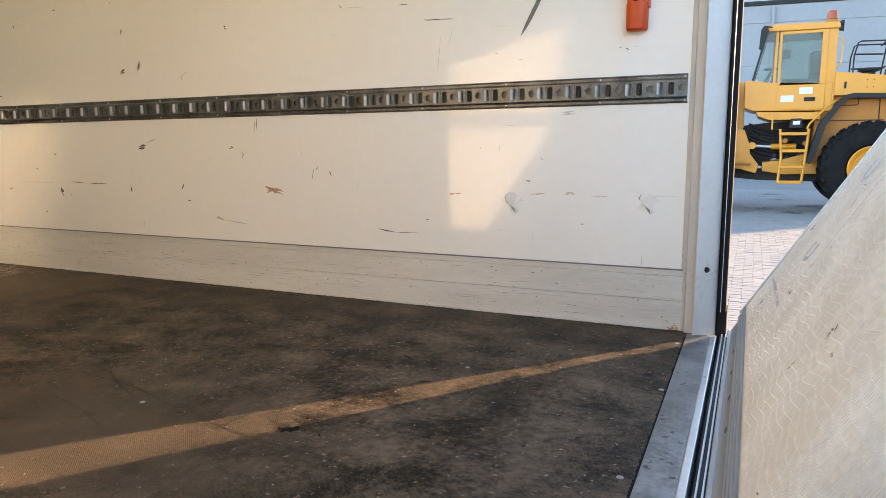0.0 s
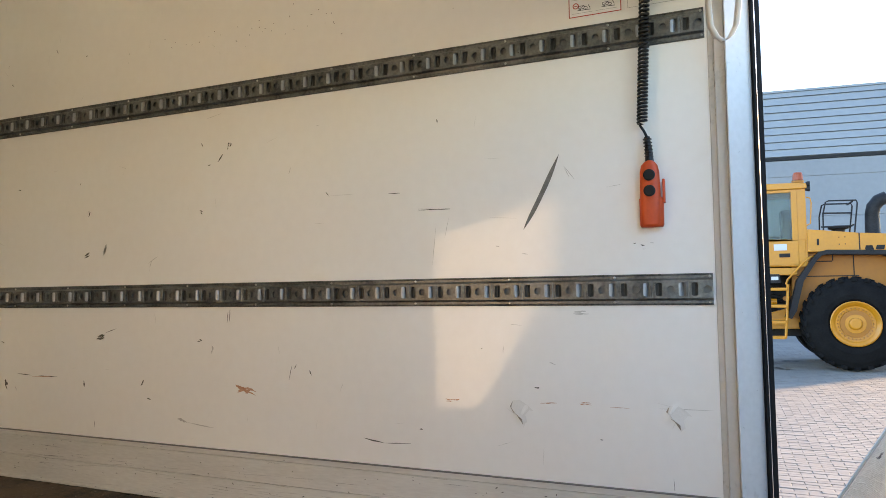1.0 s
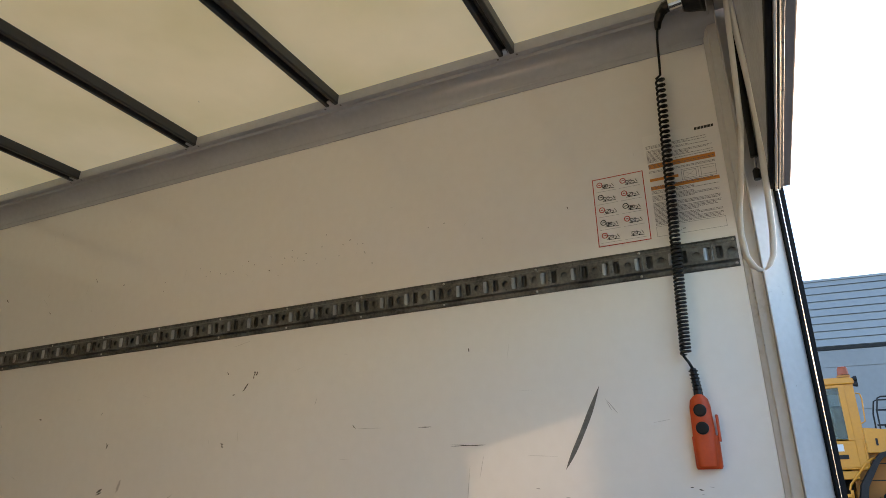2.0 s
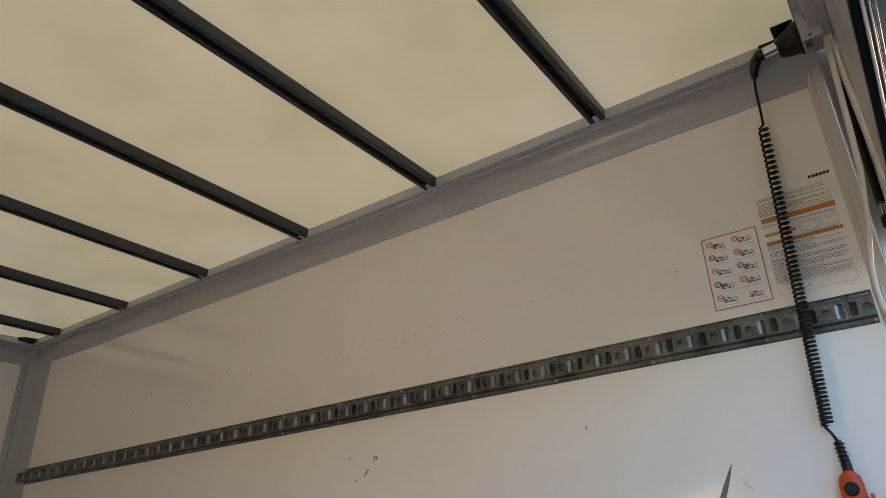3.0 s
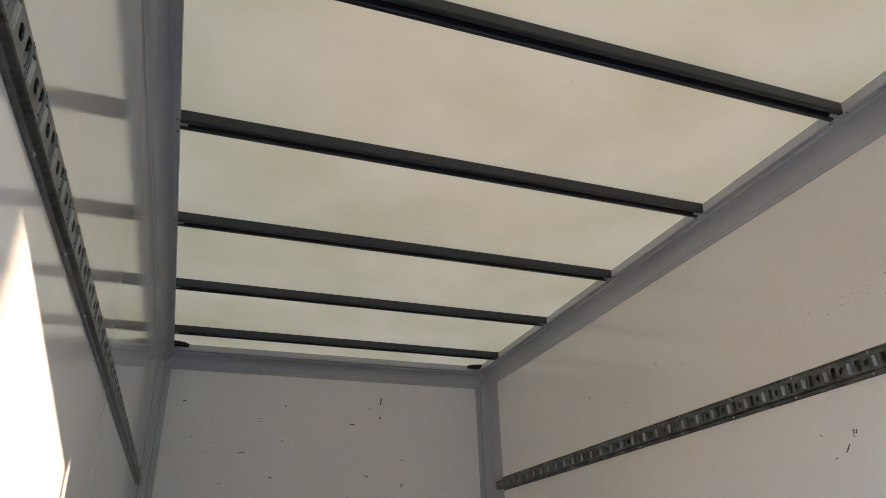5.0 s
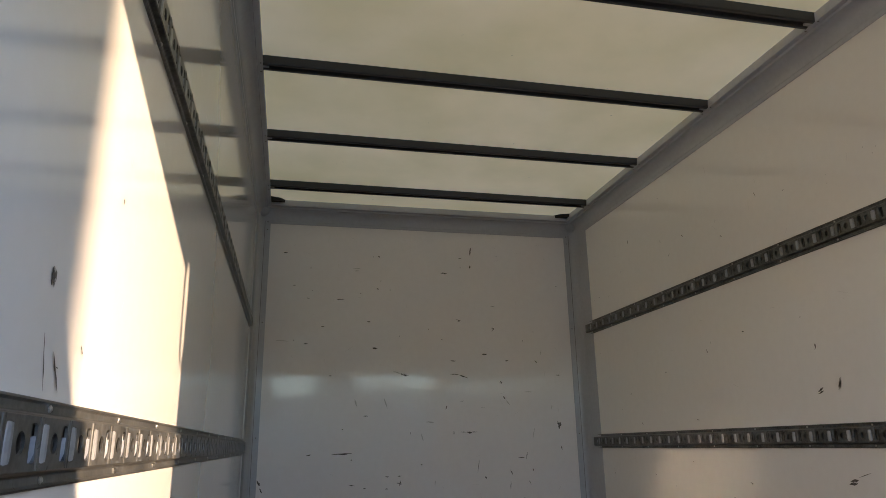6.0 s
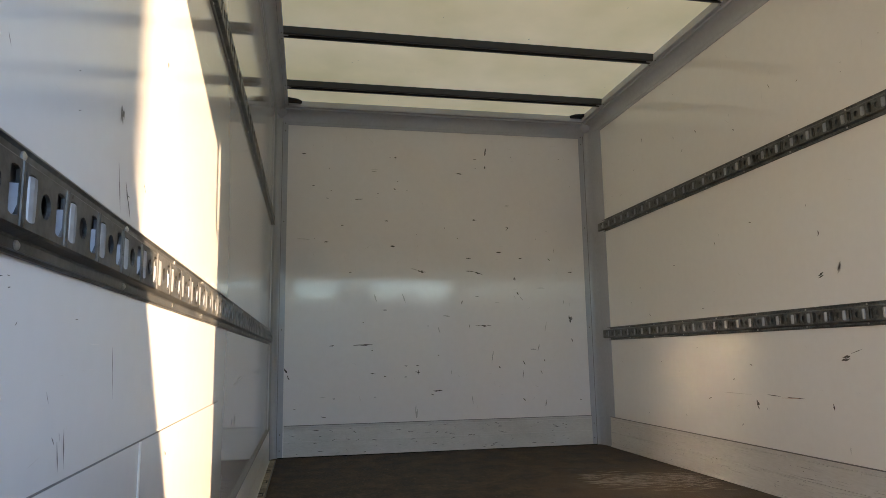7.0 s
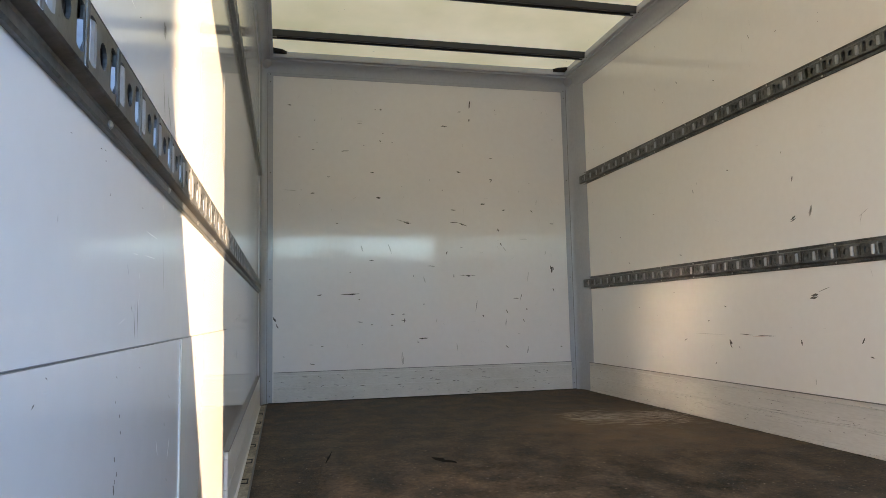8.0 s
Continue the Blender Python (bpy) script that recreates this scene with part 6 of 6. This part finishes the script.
# steps
ladder = part("step_rail", tube(bmesh.new(), [(LX + 0.22, -0.52, 0.95), (LX + 0.20, -0.56, 0.4), (LX + 0.18, -0.53, -0.13)], 0.022, 8), M_YELLOW, loader)
part("step_rail", tube(bmesh.new(), [(LX + 0.22, -0.955, 0.95), (LX + 0.20, -0.93, 0.4), (LX + 0.18, -0.89, -0.13)], 0.022, 8), M_YELLOW, loader)
for z, y0, y1 in ((0.86, -0.52, -0.94), (0.52, -0.56, -0.94), (0.20, -0.55, -0.91), (-0.11, -0.53, -0.89)):
    part("step", boxed(LX + 0.14, LX + 0.34, y1, y0, z - 0.035, z + 0.025, 0.006), M_YELLOW, ladder)
side_plate("battery_box", [(-0.66, 0.98), (-0.86, 0.98), (-0.84, 1.16), (-0.68, 1.16)], LX + 0.30, LX + 0.7, M_IRON, label="black box beside the steps")
part("notice", boxed(LX + 0.294, LX + 0.300, -0.82, -0.71, 1.04, 1.11), M_WHITE, loader)
# platform below the cab, chassis, hoses
side_plate("deck_edge", [(-0.06, 1.31), (-1.10, 1.28), (-1.10, 1.14), (-0.32, 1.14), (-0.10, 1.22)], LX + 0.42, LX + 2.2, M_YELLOW, label="yellow deck under the cab", bevel=0.01)
side_plate("grab_loop", [(-0.36, 1.30), (-0.39, 1.30), (-0.39, 0.95), (-0.36, 0.95)], LX + 0.36, LX + 0.39, M_YELLOW)
side_plate("rear_frame", [(-0.24, 0.28), (-0.24, 0.08), (-0.62, 0.02), (-1.3, 0.04), (-1.35, 0.42), (-1.10, 0.52), (-0.55, 0.30)], LX + 0.75, LX + 1.9, M_YELLOW, label="yellow rear chassis frame", bevel=0.01)
side_plate("front_frame", [(0.75, 0.20), (0.20, 0.14), (-0.12, 0.03), (-0.17, 0.20), (0.02, 0.45), (0.02, 0.62), (0.14, 0.95), (0.32, 0.98), (0.8, 1.1)], LX + 0.72, LX + 1.9, M_YELLOW, label="yellow front chassis frame", bevel=0.01)
side_plate("lift_arm", [(0.16, 1.00), (0.20, 1.95), (0.34, 1.98), (0.9, 1.2), (2.4, 0.1), (2.2, -0.1), (0.7, 0.85)], LX + 0.85, LX + 1.05, M_YELLOW, label="yellow lift arm", bevel=0.01)
side_plate("front_fender", [(0.28, 0.95), (0.34, 1.95), (0.42, 1.97), (0.50, 1.20), (1.4, 1.20), (1.4, 1.12), (0.45, 1.05)], LX + 0.15, LX + 0.75, M_YELLOW)
part("hydraulic_cylinder", tube(bmesh.new(), [(LX + 0.68, -0.80, 0.60), (LX + 0.68, -0.38, 0.60)], 0.06, 12), M_YELLOW, loader)
part("hydraulic_rod", tube(bmesh.new(), [(LX + 0.68, -0.40, 0.60), (LX + 0.68, 0.02, 0.62)], 0.03, 10), M_WORN, loader)
part("pin", tube(bmesh.new(), [(LX + 0.62, -0.02, 0.62), (LX + 0.78, -0.02, 0.62)], 0.075, 14), M_YELLOW, loader)
part("drawbar", tube(bmesh.new(), [(LX + 0.66, 0.42, 0.24), (LX + 0.66, -0.02, 0.235)], 0.028, 10), M_OCHRE, loader)
for k in range(9):
    z0 = 0.40 + 0.07 * k
    part("hose", tube(bmesh.new(), [(LX + 0.9, 0.06, z0 + 0.12), (LX + 0.85, -0.12, z0 + 0.02 * (k % 3)), (LX + 0.85, -0.40, z0 - 0.05), (LX + 0.9, -0.62, z0 + 0.05), (LX + 0.95, -0.9, z0)], 0.022, 6), M_IRON, loader)
side_plate("underbody", [(0.9, 0.12), (0.9, -0.02), (-0.2, -0.12), (-1.5, -0.14), (-2.6, -0.02), (-2.6, 0.25), (-1.3, 0.10)], LX + 1.0, LX + 1.85, M_IRON, label="dark underbody and axle housing")
side_plate("articulation_block", [(0.18, 0.15), (0.18, 1.05), (-0.40, 1.12), (-0.40, 0.20)], LX + 1.10, LX + 1.75, M_IRON, label="dark articulation joint")
side_plate("engine_block", [(-0.2, 0.45), (-0.3, 1.1), (-1.1, 1.15), (-1.2, 0.35), (-0.6, 0.30)], LX + 1.05, LX + 1.8, M_IRON)
for k, (yy, zz) in enumerate(((-0.62, 0.72), (-0.66, 0.36), (-0.86, 0.46), (-0.95, 0.66), (-1.05, 0.50), (-0.45, 0.42))):
    part("fitting", tube(bmesh.new(), [(LX + 0.80, yy, zz), (LX + 0.96, yy - 0.05, zz)], 0.05, 10), (M_OCHRE, M_IRON, M_IRON)[k % 3], loader)

# cab and hood are stretched backwards to line up in the camera's view
BACK = ((9.0, 0.0), (-0.50, 0.0), (-0.95, -0.08), (-1.25, -0.19), (-2.20, -0.15), (-9.0, -0.15))
for ob in loader.children_recursive:
    if ob.type == "MESH" and ob.name.split(".")[0] not in ("tyre", "lug", "rim", "wheel_bolt", "hub_ring"):
        for v in ob.data.vertices:
            for (ya, da), (yb, db) in zip(BACK, BACK[1:]):
                if yb <= v.co.y < ya:
                    v.co.y += da + (db - da) * (ya - v.co.y) / (ya - yb)
                    break

# hall behind the loader
hall = thing("warehouse", "grey hall of concrete panels with ribbed metal cladding above", "building", at=(-0.322, -3.998, -0.686))
hall.rotation_euler.z = 0.1
hall.scale = (1.6, 1.6, 1.6)
HX, HY0, HY1 = 25.0, -16.4, 30.0
part("wall", boxed(HX + 0.02, HX + 18, HY0, HY1, GZ, 5.15), M_CONC, hall)
levels = [GZ + 0.002, 0.62, 1.95, 3.28, 4.60, 5.15]
for z0, z1 in zip(levels, levels[1:]):
    y = HY0
    while y < HY1:
        part("panel", boxed(HX, HX + 0.04, y + 0.01, min(y + 9.0, HY1) - 0.01, z0 + 0.012, z1 - 0.012, 0.006), M_CONC, hall)
        y += 9.0
part("fascia", boxed(HX - 0.02, HX + 0.05, HY0, HY1, 5.16, 5.26), M_IRON, hall, "dark flashing under the cladding")
part("cladding", boxed(HX + 0.05, HX + 18, HY0, HY1, 5.20, 7.42), M_CLAD, hall)
z = 5.27
while z < 7.40:
    part("clad_board", prism(bmesh.new(), [(HX + 0.06, z), (HX - 0.005, z + 0.02), (HX + 0.01, z + 0.215), (HX + 0.06, z + 0.225)], "y", HY0, HY1), M_CLAD, hall)
    z += 0.247
part("roof_edge", boxed(HX - 0.03, HX + 18, HY0, HY1, 7.42, 7.50, 0.01), M_CLAD, hall)
part("downpipe", tube(bmesh.new(), [(HX - 0.06, -0.42, GZ), (HX - 0.06, -0.42, 5.1)], 0.05, 10), M_CONC, hall)

# unseen low hall, added to cast the sun patch's soft edge, and far sheds
occluder = thing("depot_hall", "plain grey hall added out of view to cast the soft shadow edge", "building")
part("wall", boxed(7.6, 10.0, -20.0, -7.43, GZ, 4.1), M_CONC, occluder)
part("roof", boxed(7.5, 10.0, -20.1, -7.43, 4.1, 4.25), M_CLAD, occluder)
shed = thing("far_shed", "long grey sheds far behind the truck", "building")
for x0, x1, top in ((2.6, 5.6, 6.1), (5.6, 7.6, 5.0), (7.6, 9.3, 5.5), (9.3, 11.2, 4.9), (11.2, 40.0, 5.3), (-40.0, -3.5, 4.4)):
    part("wall", boxed(x0, x1, -54, -46, GZ, top), M_CONC, shed)
    part("roof", boxed(x0, x1, -54.2, -45.8, top, top + 0.2), M_IRON, shed)

# ---- paving, last ----
paving = thing("pavement", "worn grey-brown brick paving of the yard", "pavement", "structure")
BL, BW, GAP = 0.200, 0.080, 0.004


def brick_mesh():
    me = bpy.data.meshes.new("brick")
    c, h = 0.004, 0.02
    x, y = (BW - GAP) / 2, (BL - GAP) / 2
    v = [(-x, -y, -h), (x, -y, -h), (x, y, -h), (-x, y, -h), (-x, -y, -c), (x, -y, -c), (x, y, -c), (-x, y, -c),
         (-x + c, -y + c, 0), (x - c, -y + c, 0), (x - c, y - c, 0), (-x + c, y - c, 0)]
    f = [(8, 9, 10, 11)]
    for a in (0, 4):
        for k in range(4):
            f.append((a + k, a + (k + 1) % 4, a + 4 + (k + 1) % 4, a + 4 + k))
    me.from_pydata(v, [], f)
    me.materials.append(M_BRICK)
    return me, v, f


bmesh_brick, BV, BF = brick_mesh()
rng = random.Random(11)
verts, faces = [], []
nx = 0
x = 3.0
while x < 23.0:
    y = -5.0 + (BL / 2 if nx % 2 else 0)
    while y < 1.6:
        dz = rng.uniform(-0.003, 0.003)
        if 6.05 < x < 7.0 and -3.6 < y < 1.0:
            ob = new("brick", bmesh_brick)
            ob.location = (x, y, GZ + dz)
            ob.parent = paving
        else:
            o = len(verts)
            tx = rng.uniform(-0.012, 0.012)
            verts += [(x + a, y + q, GZ + dz + c + tx * a) for a, q, c in BV]
            faces += [tuple(i + o for i in f) for f in BF]
        y += BL
    x += BW
    nx += 1
me = bpy.data.meshes.new("paving_bricks")
me.from_pydata(verts, [], faces)
me.materials.append(M_BRICK)
pb = new("paving_bricks", me)
pb.parent = paving
tagged(pb, kind="stuff")
stain = bmesh.new()
for x, y, ln, wd in ((17.2, -1.2, 0.55, 0.30), (15.6, -0.95, 0.30, 0.22), (19.0, -0.76, 0.7, 0.25), (20.9, -0.63, 0.6, 0.3), (16.4, -0.35, 0.35, 0.2)):
    for k in range(9):
        scuff(stain, lambda u, v, d: (u, v, GZ + d), x + rng.gauss(0, 0.10), y + rng.gauss(0, 0.12), rng.uniform(0.4, 1.0) * wd, rng.uniform(0.3, 0.8) * wd, rng.uniform(0, 180), rng, 0.0045 + 0.0002 * k)
tagged(part("oil_stain", stain, M_TRACK, paving, "dark stains on the bricks"), kind="stuff")
